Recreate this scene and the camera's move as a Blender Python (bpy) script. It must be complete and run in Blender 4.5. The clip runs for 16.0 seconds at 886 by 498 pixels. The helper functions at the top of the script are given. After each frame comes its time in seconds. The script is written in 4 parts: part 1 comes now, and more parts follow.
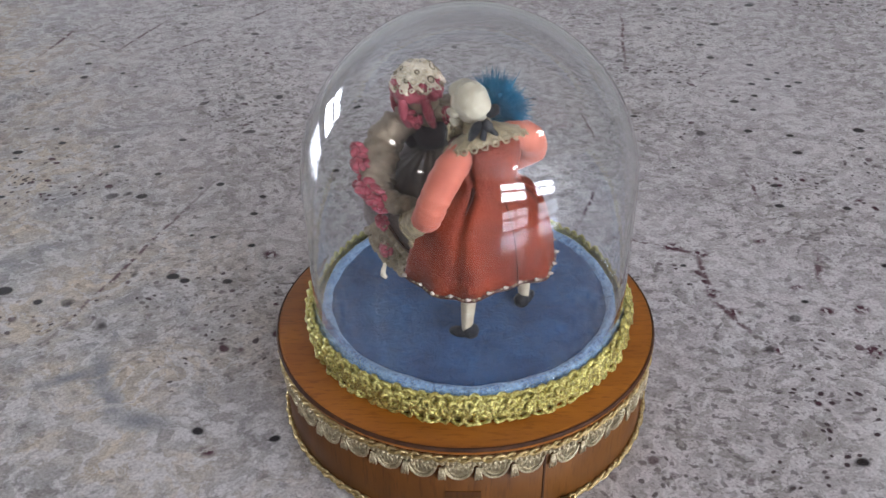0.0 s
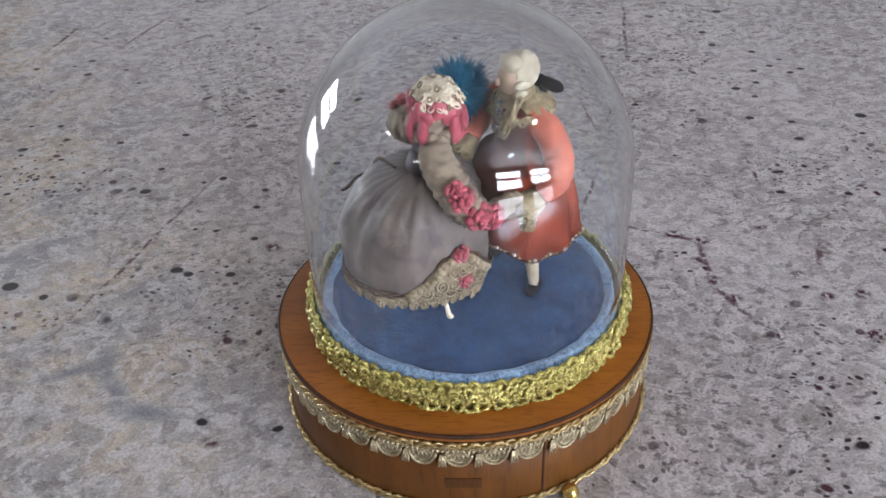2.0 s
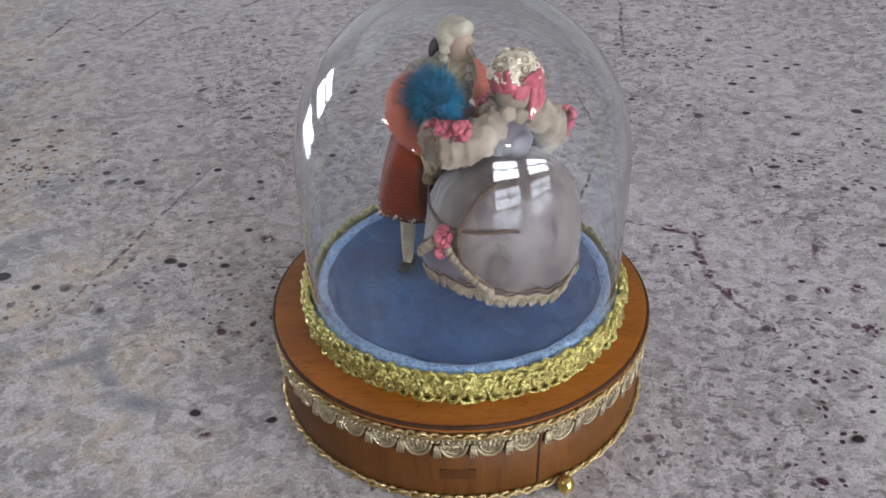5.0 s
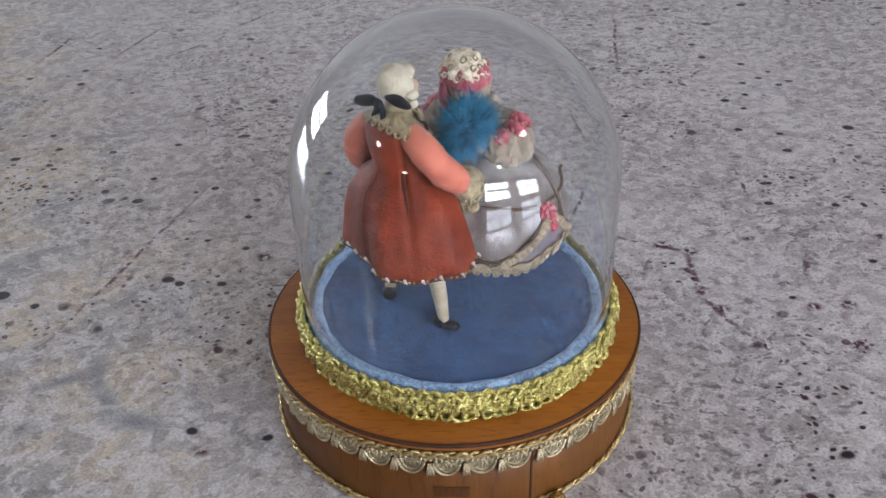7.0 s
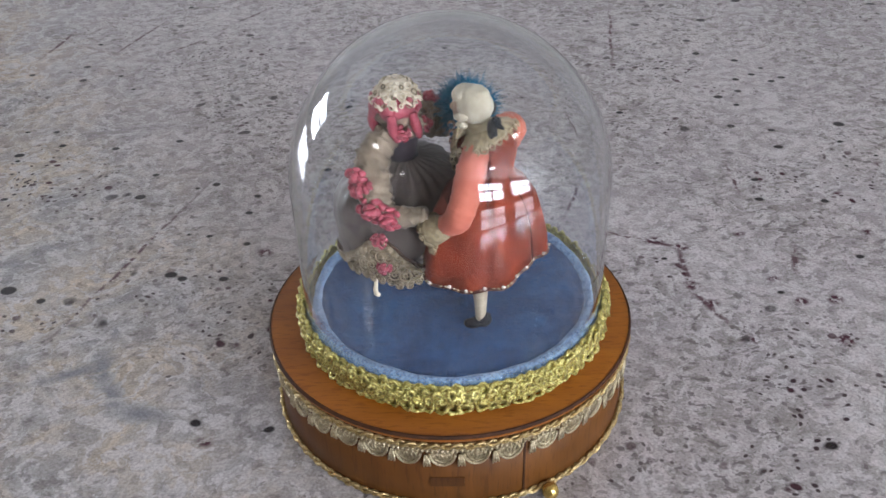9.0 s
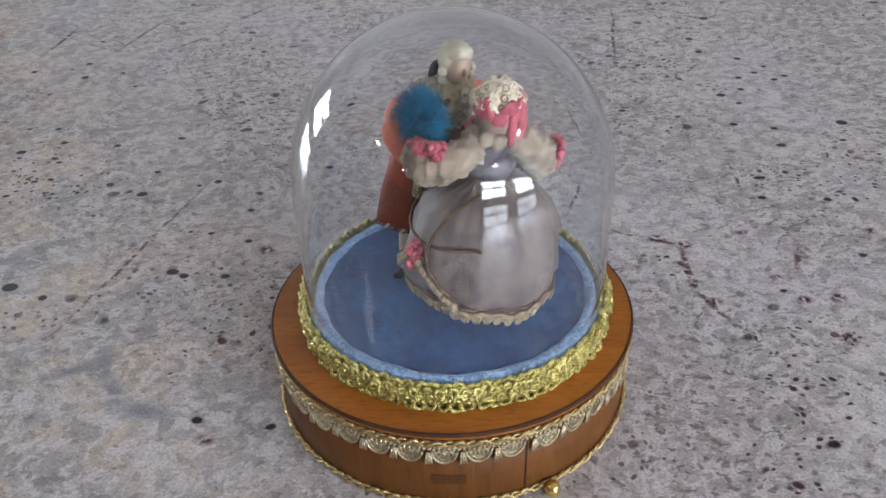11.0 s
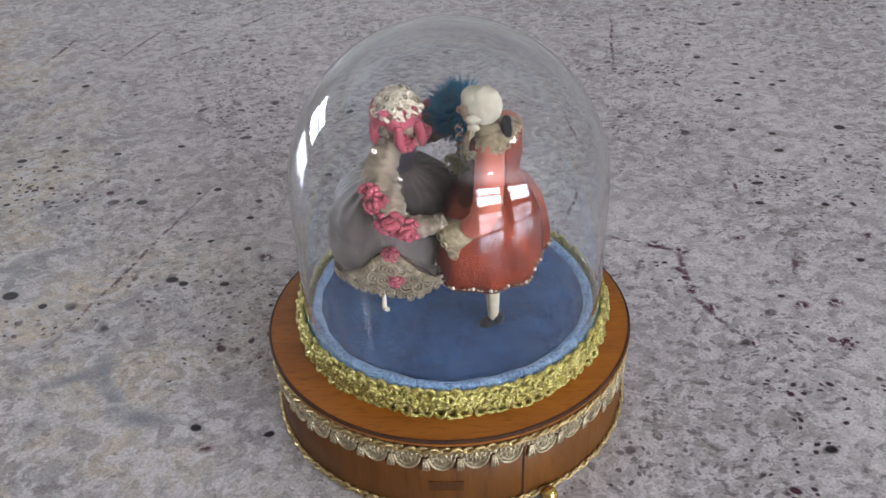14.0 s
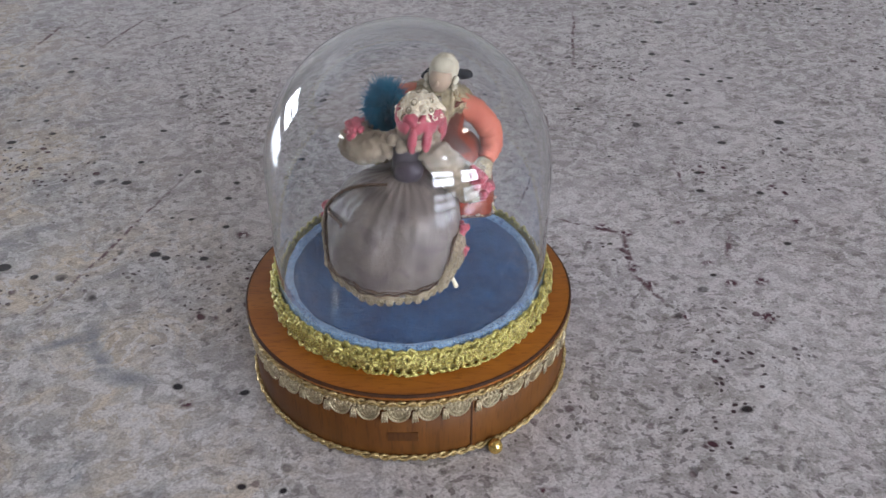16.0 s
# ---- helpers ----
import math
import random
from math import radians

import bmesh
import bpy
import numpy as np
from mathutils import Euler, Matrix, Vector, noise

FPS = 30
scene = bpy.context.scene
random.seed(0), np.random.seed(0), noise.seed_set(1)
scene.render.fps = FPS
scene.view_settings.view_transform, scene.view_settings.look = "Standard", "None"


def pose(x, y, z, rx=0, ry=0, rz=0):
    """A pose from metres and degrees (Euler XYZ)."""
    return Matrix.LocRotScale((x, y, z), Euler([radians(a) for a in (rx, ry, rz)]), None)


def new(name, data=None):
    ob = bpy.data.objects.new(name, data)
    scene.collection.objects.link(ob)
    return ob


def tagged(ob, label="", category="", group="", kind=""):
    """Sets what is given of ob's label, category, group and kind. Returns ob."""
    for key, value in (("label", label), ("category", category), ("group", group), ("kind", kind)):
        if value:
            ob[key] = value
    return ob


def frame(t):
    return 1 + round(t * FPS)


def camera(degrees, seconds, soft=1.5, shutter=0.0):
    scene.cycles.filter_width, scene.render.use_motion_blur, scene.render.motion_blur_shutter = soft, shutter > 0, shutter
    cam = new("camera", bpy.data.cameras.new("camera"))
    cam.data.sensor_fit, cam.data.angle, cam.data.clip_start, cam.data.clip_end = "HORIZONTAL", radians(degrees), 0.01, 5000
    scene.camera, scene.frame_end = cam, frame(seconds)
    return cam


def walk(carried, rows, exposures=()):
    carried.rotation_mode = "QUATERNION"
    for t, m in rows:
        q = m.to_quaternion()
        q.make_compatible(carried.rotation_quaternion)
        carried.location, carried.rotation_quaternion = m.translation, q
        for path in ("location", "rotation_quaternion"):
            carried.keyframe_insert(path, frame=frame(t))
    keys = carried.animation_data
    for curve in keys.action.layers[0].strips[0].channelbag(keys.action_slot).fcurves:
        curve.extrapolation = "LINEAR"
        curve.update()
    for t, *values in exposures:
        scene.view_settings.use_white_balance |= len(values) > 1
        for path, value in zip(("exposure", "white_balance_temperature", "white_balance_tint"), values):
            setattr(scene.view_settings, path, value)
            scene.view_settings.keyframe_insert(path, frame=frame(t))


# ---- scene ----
cam = camera(51.5, 16.0, soft=1.5)
PATH = [
    (0.0, -0.0059, -0.3127, 0.2861, 55.99, 0.78, 0.00),
    (0.5, -0.0060, -0.3079, 0.2812, 56.17, 0.53, -0.22),
    (1.0, -0.0064, -0.3060, 0.2798, 56.01, 0.44, -0.22),
    (1.5, -0.0040, -0.3110, 0.2811, 56.02, 0.95, -0.26),
    (2.0, -0.0013, -0.3156, 0.2861, 55.57, 1.76, 0.07),
    (2.5, -0.0007, -0.3168, 0.2871, 55.53, 1.72, 0.07),
    (3.0, -0.0018, -0.3178, 0.2856, 55.45, 1.58, 0.10),
    (3.5, -0.0028, -0.3154, 0.2835, 55.37, 1.42, 0.08),
    (4.0, -0.0033, -0.3143, 0.2833, 55.18, 1.25, 0.06),
    (6.5, 0.0005, -0.3181, 0.2819, 56.08, 1.36, -0.21),
    (7.0, 0.0007, -0.3181, 0.2880, 56.17, 1.44, -0.17),
    (7.5, 0.0010, -0.3244, 0.2938, 55.61, 1.45, -0.11),
    (8.0, 0.0011, -0.3246, 0.2986, 55.36, 1.46, 0.01),
    (8.5, 0.0018, -0.3274, 0.2988, 55.57, 1.52, 0.03),
    (9.0, 0.0022, -0.3256, 0.2969, 55.54, 1.43, -0.23),
    (11.5, 0.0017, -0.3250, 0.2955, 55.45, 1.37, -0.07),
    (12.0, 0.0016, -0.3232, 0.2936, 55.45, 1.31, -0.15),
    (12.5, 0.0015, -0.3231, 0.2936, 55.48, 1.25, -0.15),
    (13.0, 0.0012, -0.3227, 0.2939, 55.43, 1.30, -0.11),
    (13.5, 0.0020, -0.3239, 0.2969, 55.66, 1.50, 0.07),
    (14.0, 0.0045, -0.3261, 0.2976, 55.78, 1.70, -0.08),
    (14.5, 0.0050, -0.3261, 0.2935, 56.03, 1.62, -0.09),
    (15.0, 0.0060, -0.3245, 0.2770, 57.25, 1.01, -0.01),
    (15.5, 0.0110, -0.3480, 0.2930, 56.53, 0.36, -0.69),
    (16.0, 0.0129, -0.3656, 0.3178, 55.08, 0.31, -0.88),
]
walk(cam, [(t, pose(x, y, z, rx, ry, rz)) for t, x, y, z, rx, ry, rz in PATH], [(0.0, 0.35), (15.5, 0.36), (16.0, 0.26)])

# ---- light: daylight through the windows of a kitchen, four ceiling downlights ----
world = bpy.data.worlds.new("sky")
scene.world = world
world.use_nodes = True
wn = world.node_tree.nodes
sky = wn.new("ShaderNodeTexSky")
sky.sky_type, sky.sun_disc = "NISHITA", False
sky.sun_elevation, sky.sun_rotation = radians(40), radians(60)
wn["Background"].inputs["Strength"].default_value = 0.1
world.node_tree.links.new(sky.outputs[0], wn["Background"].inputs["Color"])


def daylight(name, x, y, z, w, h, rz, power):
    lamp = bpy.data.lights.new(name, "AREA")
    lamp.shape, lamp.size, lamp.size_y, lamp.energy = "RECTANGLE", w, h, power
    lamp.color = (0.79, 0.86, 1.0)
    ob = new(name, lamp)
    ob.matrix_world = pose(x, y, z, 90, 0, rz)
    return ob


WEST, EAST, SOUTH, NORTH, FLOOR, CEIL = -3.0, 5.6, -3.6, 4.2, -0.92, 1.78
WINDOWS = [  # wall, centre along the wall, width, sill, head
    ("west", 2.25, 1.5, 0.10, 0.95),
    ("south", 1.98, 1.40, 0.68, 1.60),
    ("south", 4.35, 2.10, 0.68, 1.60),
    ("south", 1.98, 1.40, -0.60, 0.36),
    ("south", 4.35, 2.10, -0.60, 0.36),
]
daylight("daylight", WEST - 0.10, 2.25, 0.52, 1.5, 0.85, -90, 85)
daylight("daylight", 1.98, SOUTH - 0.10, 1.14, 1.40, 0.92, 0, 140)
daylight("daylight", 4.35, SOUTH - 0.10, 1.14, 2.10, 0.92, 0, 200)
daylight("daylight", 1.98, SOUTH - 0.10, -0.12, 1.40, 0.96, 0, 22)
daylight("daylight", 4.35, SOUTH - 0.10, -0.12, 2.10, 0.96, 0, 32)

CX = 0.0016  # the dome's and the dancers' axis
TOP = 0.0426  # top of the wooden base
FELT = 0.0530


# ---- materials ----
def material(name, colour, rough=0.6, metal=0.0):
    m = bpy.data.materials.new(name)
    m.use_nodes = True
    b = m.node_tree.nodes["Principled BSDF"]
    b.inputs["Base Color"].default_value = (*colour, 1)
    b.inputs["Roughness"].default_value = rough
    b.inputs["Metallic"].default_value = metal
    return m, m.node_tree.nodes, m.node_tree.links, b


def noise_tex(n, l, scale, detail=4.0, rough=0.55, vector=None, distortion=0.0):
    t = n.new("ShaderNodeTexNoise")
    t.inputs["Scale"].default_value = scale
    t.inputs["Detail"].default_value = detail
    t.inputs["Roughness"].default_value = rough
    t.inputs["Distortion"].default_value = distortion
    if vector is None:
        c = n.new("ShaderNodeTexCoord")
        vector = c.outputs["Object"]
    l.new(vector, t.inputs["Vector"])
    return t


def ramp(n, l, source, stops):
    r = n.new("ShaderNodeValToRGB")
    e = r.color_ramp.elements
    while len(e) < len(stops):
        e.new(0.5)
    for el, (p, c) in zip(e, stops):
        el.position, el.color = p, (*c, 1)
    l.new(source, r.inputs["Fac"])
    return r


def mix(n, l, fac, a, b, blend="MIX"):
    m = n.new("ShaderNodeMix")
    m.data_type, m.blend_type = "RGBA", blend
    for value, socket in ((fac, m.inputs[0]), (a, m.inputs[6]), (b, m.inputs[7])):
        if isinstance(value, bpy.types.NodeSocket):
            l.new(value, socket)
        elif isinstance(value, (int, float)):
            socket.default_value = value
        else:
            socket.default_value = (*value, 1)
    return m.outputs[2]


def bump(n, l, b, height, strength, distance):
    k = n.new("ShaderNodeBump")
    k.inputs["Strength"].default_value, k.inputs["Distance"].default_value = strength, distance
    l.new(height, k.inputs["Height"])
    l.new(k.outputs[0], b.inputs["Normal"])
    return k


def cloth(name, dark, light, scale=60.0, weave=900.0, rough=0.75, sheen=0.3, relief=0.4, depth=0.0006):
    m, n, l, b = material(name, light, rough)
    big = noise_tex(n, l, scale, 5, 0.6)
    c = ramp(n, l, big.outputs["Fac"], [(0.32, dark), (0.68, light)])
    fine = noise_tex(n, l, weave, 2, 0.6)
    l.new(mix(n, l, fine.outputs["Fac"], c.outputs[0], mix(n, l, 0.35, c.outputs[0], dark)), b.inputs["Base Color"])
    b.inputs["Sheen Weight"].default_value = sheen
    b.inputs["Specular IOR Level"].default_value = 0.2 if rough > 0.55 else 0.4
    b.inputs["Sheen Roughness"].default_value = 0.4
    h = n.new("ShaderNodeMath")
    h.operation = "MULTIPLY_ADD"
    h.inputs[1].default_value = min(1.0, 0.0004 / depth)
    l.new(fine.outputs["Fac"], h.inputs[0])
    l.new(big.outputs["Fac"], h.inputs[2])
    bump(n, l, b, h.outputs[0], relief, depth)
    return m


CORAL = cloth("coral_satin", (0.095, 0.011, 0.003), (0.225, 0.030, 0.008), 60, 1500, 0.58, 0.0, 0.8, 0.0036)
SLEEVE = cloth("light_coral_satin", (0.35, 0.086, 0.055), (0.48, 0.145, 0.092), 80, 1500, 0.60, 0.08, 0.5, 0.0016)
SEAM = cloth("dark_seam", (0.035, 0.008, 0.005), (0.07, 0.016, 0.010), 90, 900, 0.7, 0.0)
TAUPE = cloth("taupe_organza", (0.080, 0.062, 0.055), (0.155, 0.122, 0.106), 70, 1800, 0.45, 0.08, 0.7, 0.0026)
gn_, gl_ = TAUPE.node_tree.nodes, TAUPE.node_tree.links
base = gn_["Principled BSDF"].inputs["Base Color"]
lining = noise_tex(gn_, gl_, 62, 2, 0.45, None, 1.2)
seen = ramp(gn_, gl_, lining.outputs["Fac"], [(0.56, (1, 1, 1)), (0.59, (0.74, 0.71, 0.76)), (0.75, (0.62, 0.58, 0.66))])
gl_.new(mix(gn_, gl_, 1.0, base.links[0].from_socket, seen.outputs[0], "MULTIPLY"), base)
PLUM = cloth("plum_satin", (0.022, 0.016, 0.022), (0.055, 0.042, 0.053), 60, 1400, 0.5, 0.1)
BROWN = cloth("brown_braid", (0.04, 0.022, 0.013), (0.11, 0.062, 0.038), 300, 1500, 0.6, 0.05, 0.8)
LACE = cloth("ecru_lace", (0.16, 0.120, 0.072), (0.33, 0.265, 0.180), 260, 1600, 0.8, 0.1, 0.8)
CREAM = cloth("cream_lace", (0.47, 0.385, 0.275), (0.72, 0.635, 0.500), 260, 1600, 0.8, 0.1, 0.8)
PALE = cloth("pale_tulle", (0.140, 0.104, 0.072), (0.310, 0.245, 0.178), 200, 1500, 0.8, 0.15, 0.9)
VEST = cloth("maroon_waistcoat", (0.042, 0.009, 0.006), (0.105, 0.022, 0.013), 70, 1400, 0.80, 0.0)
PINK = cloth("rose_ribbon", (0.20, 0.022, 0.036), (0.43, 0.085, 0.110), 260, 1200, 0.5, 0.1, 0.7)
WIG = cloth("white_wig", (0.30, 0.255, 0.180), (0.48, 0.430, 0.335), 160, 1300, 0.85, 0.2, 0.9)
FACE = cloth("painted_face", (0.24, 0.165, 0.115), (0.34, 0.250, 0.180), 120, 900, 0.6, 0.0, 0.2)
BLACK = cloth("black_ribbon", (0.003, 0.004, 0.006), (0.010, 0.011, 0.016), 160, 1200, 0.62, 0.0, 0.5)
STOCKING = cloth("cream_stocking", (0.24, 0.19, 0.13), (0.38, 0.32, 0.235), 200, 1500, 0.8, 0.1, 0.5)
TEAL = cloth("teal_feather", (0.0, 0.060, 0.120), (0.003, 0.195, 0.330), 200, 1500, 0.6, 0.0, 0.3)
LAVENDER = cloth("lavender_lining", (0.085, 0.070, 0.088), (0.165, 0.140, 0.165), 90, 1500, 0.5, 0.1)
GOLDLACE = cloth("old_gold_lace", (0.14, 0.100, 0.050), (0.40, 0.320, 0.190), 420, 1700, 0.5, 0.05, 0.9)
PEARL, *_ = material("pearl_bead", (0.40, 0.33, 0.28), 0.15)
CRYSTAL, _, _, cb = material("glass_bead", (0.85, 0.9, 1.0), 0.03)
cb.inputs["Transmission Weight"].default_value = 1.0


def gold(name, dark, light, scale, rough):
    m, n, l, b = material(name, light, rough, 0.85)
    t = noise_tex(n, l, scale, 3, 0.6)
    o = n.new("ShaderNodeObjectInfo")
    c = ramp(n, l, t.outputs["Fac"], [(0.30, dark), (0.66, light)])
    dull = mix(n, l, 0.45, c.outputs[0], dark)
    l.new(mix(n, l, o.outputs["Random"], c.outputs[0], dull), b.inputs["Base Color"])
    bump(n, l, b, t.outputs["Fac"], 0.8, 0.0008)
    return m


BRAIDGOLD = gold("yellow_gold_thread", (0.26, 0.20, 0.035), (1.0, 0.92, 0.38), 1100, 0.30)
OLDGOLD = gold("old_gold_cord", (0.30, 0.20, 0.075), (0.78, 0.61, 0.31), 900, 0.42)
SILVERGOLD = gold("pale_gold_lace", (0.34, 0.27, 0.165), (0.76, 0.66, 0.46), 900, 0.42)
BRASS = gold("brass", (0.55, 0.36, 0.10), (0.80, 0.58, 0.20), 120, 0.22)


def wood(name, dark, light, around, dull=0.0):
    """Varnished veneer; the grain runs round the base or straight down it."""
    m, n, l, b = material(name, light, 0.28)
    c = n.new("ShaderNodeTexCoord")
    k = n.new("ShaderNodeMapping")
    k.inputs["Scale"].default_value = around
    l.new(c.outputs["Object"], k.inputs["Vector"])
    g = noise_tex(n, l, 22, 6, 0.62, k.outputs[0], 0.6)
    f = noise_tex(n, l, 160, 3, 0.6, k.outputs[0])
    col = ramp(n, l, g.outputs["Fac"], [(0.30, dark), (0.52, tuple((p + q) / 2 for p, q in zip(dark, light))), (0.72, light)])
    pores = ramp(n, l, f.outputs["Fac"], [(0.34, (0.74, 0.70, 0.66)), (0.48, (1, 1, 1))])
    blot = noise_tex(n, l, 14, 3, 0.5)
    tone = ramp(n, l, blot.outputs["Fac"], [(0.35, (0.78, 0.74, 0.70)), (0.65, (1, 1, 1))])
    base = mix(n, l, 1.0, mix(n, l, 1.0, col.outputs[0], pores.outputs[0], "MULTIPLY"), tone.outputs[0], "MULTIPLY")
    l.new(base, b.inputs["Base Color"])
    r = ramp(n, l, blot.outputs["Fac"], [(0.3, (0.34 + dull,) * 3), (0.7, (0.50 + dull,) * 3)])
    l.new(r.outputs[0], b.inputs["Roughness"])
    b.inputs["Coat Weight"].default_value = 0.10 if dull == 0 else 0.0
    b.inputs["Specular IOR Level"].default_value = 0.35
    b.inputs["Coat Roughness"].default_value = 0.12
    bump(n, l, b, f.outputs["Fac"], 0.12, 0.0005)
    return m


TOPWOOD = wood("honey_brown_veneer", (0.275, 0.085, 0.007), (0.400, 0.135, 0.012), (1.0, 5.0, 1.0))
SIDEWOOD = wood("brown_side_veneer", (0.110, 0.038, 0.005), (0.185, 0.067, 0.010), (4.0, 4.0, 0.5), 0.12)
PATCHWOOD = wood("patch_veneer", (0.075, 0.025, 0.004), (0.120, 0.043, 0.007), (4.0, 4.0, 0.5), 0.12)
DARKWOOD = wood("dark_edge_varnish", (0.036, 0.012, 0.004), (0.095, 0.032, 0.009), (3.0, 3.0, 1.0), 0.3)


def felt_material(name, dark, light):
    m, n, l, b = material(name, light, 0.95)
    big = noise_tex(n, l, 55, 5, 0.6)
    c = ramp(n, l, big.outputs["Fac"], [(0.30, dark), (0.70, light)])
    fine = noise_tex(n, l, 800, 5, 0.75)
    nap = ramp(n, l, fine.outputs["Fac"], [(0.34, (0.36, 0.40, 0.50)), (0.60, (1.22, 1.22, 1.18))])
    crush = noise_tex(n, l, 260, 4, 0.7, None, 0.8)
    worn = ramp(n, l, crush.outputs["Fac"], [(0.36, (0.52, 0.55, 0.64)), (0.46, (1, 1, 1)), (0.66, (1.15, 1.15, 1.12))])
    pile = mix(n, l, 1.0, c.outputs[0], nap.outputs[0], "MULTIPLY")
    l.new(mix(n, l, 1.0, pile, worn.outputs[0], "MULTIPLY"), b.inputs["Base Color"])
    b.inputs["Specular IOR Level"].default_value = 0.1
    b.inputs["Sheen Weight"].default_value = 0.15
    b.inputs["Sheen Roughness"].default_value = 0.5
    bump(n, l, b, crush.outputs["Fac"], 0.7, 0.0014)
    return m


BLUE = felt_material("blue_velvet", (0.008, 0.034, 0.104), (0.023, 0.083, 0.198))
PALEBLUE = felt_material("pale_blue_velvet", (0.125, 0.205, 0.325), (0.20, 0.30, 0.44))

GLASS, gn, gl, gb = material("clear_glass", (0.97, 0.985, 0.99), 0.0)
gb.inputs["Transmission Weight"].default_value = 1.0
gb.inputs["IOR"].default_value = 1.48
bump(gn, gl, gb, noise_tex(gn, gl, 42, 1, 0.4).outputs["Fac"], 0.05, 0.0010)

WALL = cloth("painted_plaster", (0.40, 0.39, 0.37), (0.46, 0.45, 0.43), 2.0, 120, 0.85, 0.0, 0.2)
WHITE = cloth("white_paint", (0.60, 0.595, 0.57), (0.66, 0.655, 0.63), 3.0, 90, 0.5, 0.0, 0.1)
PLANK = wood("oak_floor", (0.20, 0.11, 0.055), (0.36, 0.22, 0.12), (0.05, 0.5, 1.0))
GLOW, en, el_, eb = material("lamp_glow", (1, 1, 1), 0.5)
eb.inputs["Emission Color"].default_value = (1.0, 0.95, 0.88, 1)
eb.inputs["Emission Strength"].default_value = 26


def granite():
    m, n, l, b = material("polished_granite", (0.4, 0.38, 0.39), 0.30)
    co = n.new("ShaderNodeTexCoord").outputs["Object"]
    warp = noise_tex(n, l, 26, 3, 0.5, co)
    sub = n.new("ShaderNodeVectorMath")
    sub.operation = "SUBTRACT"
    l.new(warp.outputs["Color"], sub.inputs[0])
    sub.inputs[1].default_value = (0.5, 0.5, 0.5)

    def warped(amount):
        s = n.new("ShaderNodeVectorMath")
        s.operation = "MULTIPLY_ADD"
        l.new(sub.outputs[0], s.inputs[0])
        s.inputs[1].default_value = (amount,) * 3
        l.new(co, s.inputs[2])
        return s.outputs[0]

    w1 = warped(0.05)
    big = noise_tex(n, l, 7.5, 4, 0.55, co)
    ground = ramp(n, l, big.outputs["Fac"], [(0.30, (0.455, 0.415, 0.425)), (0.52, (0.545, 0.503, 0.512)), (0.72, (0.625, 0.586, 0.584))])
    # fist-size drifts: beige and blue-grey on one side, lilac-grey on the other
    sep = n.new("ShaderNodeSeparateXYZ")
    l.new(w1, sep.inputs[0])
    side = n.new("ShaderNodeMapRange")
    side.inputs["From Min"].default_value, side.inputs["From Max"].default_value = -0.02, -0.16
    slant = n.new("ShaderNodeMath")
    slant.operation = "MULTIPLY_ADD"
    slant.inputs[1].default_value = 0.55
    l.new(sep.outputs["Y"], slant.inputs[0])
    l.new(sep.outputs["X"], slant.inputs[2])
    l.new(slant.outputs[0], side.inputs["Value"])
    drift = noise_tex(n, l, 16, 4, 0.6, w1)
    beige = ramp(n, l, drift.outputs["Fac"], [(0.34, (0.317, 0.315, 0.327)), (0.46, (0.488, 0.457, 0.439)), (0.60, (0.572, 0.488, 0.394)), (0.74, (0.628, 0.580, 0.520))])
    c = mix(n, l, side.outputs[0], ground.outputs[0], beige.outputs[0])
    # crystal facets: each grain of feldspar a little lighter or darker
    facet = n.new("ShaderNodeTexVoronoi")
    facet.inputs["Scale"].default_value = 165
    l.new(warped(0.012), facet.inputs["Vector"])
    shade = ramp(n, l, facet.outputs["Color"], [(0.15, (0.80, 0.79, 0.79)), (0.55, (1.0, 1.0, 1.0)), (0.85, (1.14, 1.14, 1.15))])
    c = mix(n, l, 1.0, c, shade.outputs[0], "MULTIPLY")
    # calm and busy zones, a hand's width across
    zone = noise_tex(n, l, 11, 3, 0.5, co)
    busy = ramp(n, l, zone.outputs["Fac"], [(0.36, (0.40, 0.40, 0.40)), (0.56, (1, 1, 1))])
    amt = n.new("ShaderNodeMapRange")
    amt.inputs["To Min"].default_value, amt.inputs["To Max"].default_value = 1.0, 0.62
    l.new(side.outputs[0], amt.inputs["Value"])

    def times(p, q):
        k = n.new("ShaderNodeMath")
        k.operation = "MULTIPLY"
        l.new(p, k.inputs[0])
        l.new(q, k.inputs[1])
        return k.outputs[0]

    share = times(busy.outputs[0], amt.outputs[0])
    pale = noise_tex(n, l, 110, 4, 0.6, w1)
    pl = ramp(n, l, pale.outputs["Fac"], [(0.51, (0, 0, 0)), (0.56, (0.75, 0.75, 0.75))])
    c = mix(n, l, pl.outputs[0], c, (0.655, 0.628, 0.634))
    # smoky quartz and biotite blotches with crisp edges
    lean = n.new("ShaderNodeMapping")
    lean.inputs["Rotation"].default_value = (0, 0, radians(-18))
    lean.inputs["Scale"].default_value = (0.78, 1.0, 1.0)
    l.new(warped(0.016), lean.inputs["Vector"])
    mot2 = noise_tex(n, l, 138, 3, 0.62, lean.outputs[0])
    for tex, low, high, weight, tint in (
        (mot2, 0.535, 0.560, 0.58, (0.320, 0.292, 0.280)),
        (noise_tex(n, l, 112, 3, 0.62, lean.outputs[0]), 0.590, 0.615, 0.66, (0.285, 0.260, 0.238)),
        (noise_tex(n, l, 225, 2, 0.55, lean.outputs[0]), 0.610, 0.635, 0.72, (0.170, 0.146, 0.150)),
        (noise_tex(n, l, 430, 3, 0.65, co), 0.565, 0.600, 0.55, (0.235, 0.205, 0.200)),
    ):
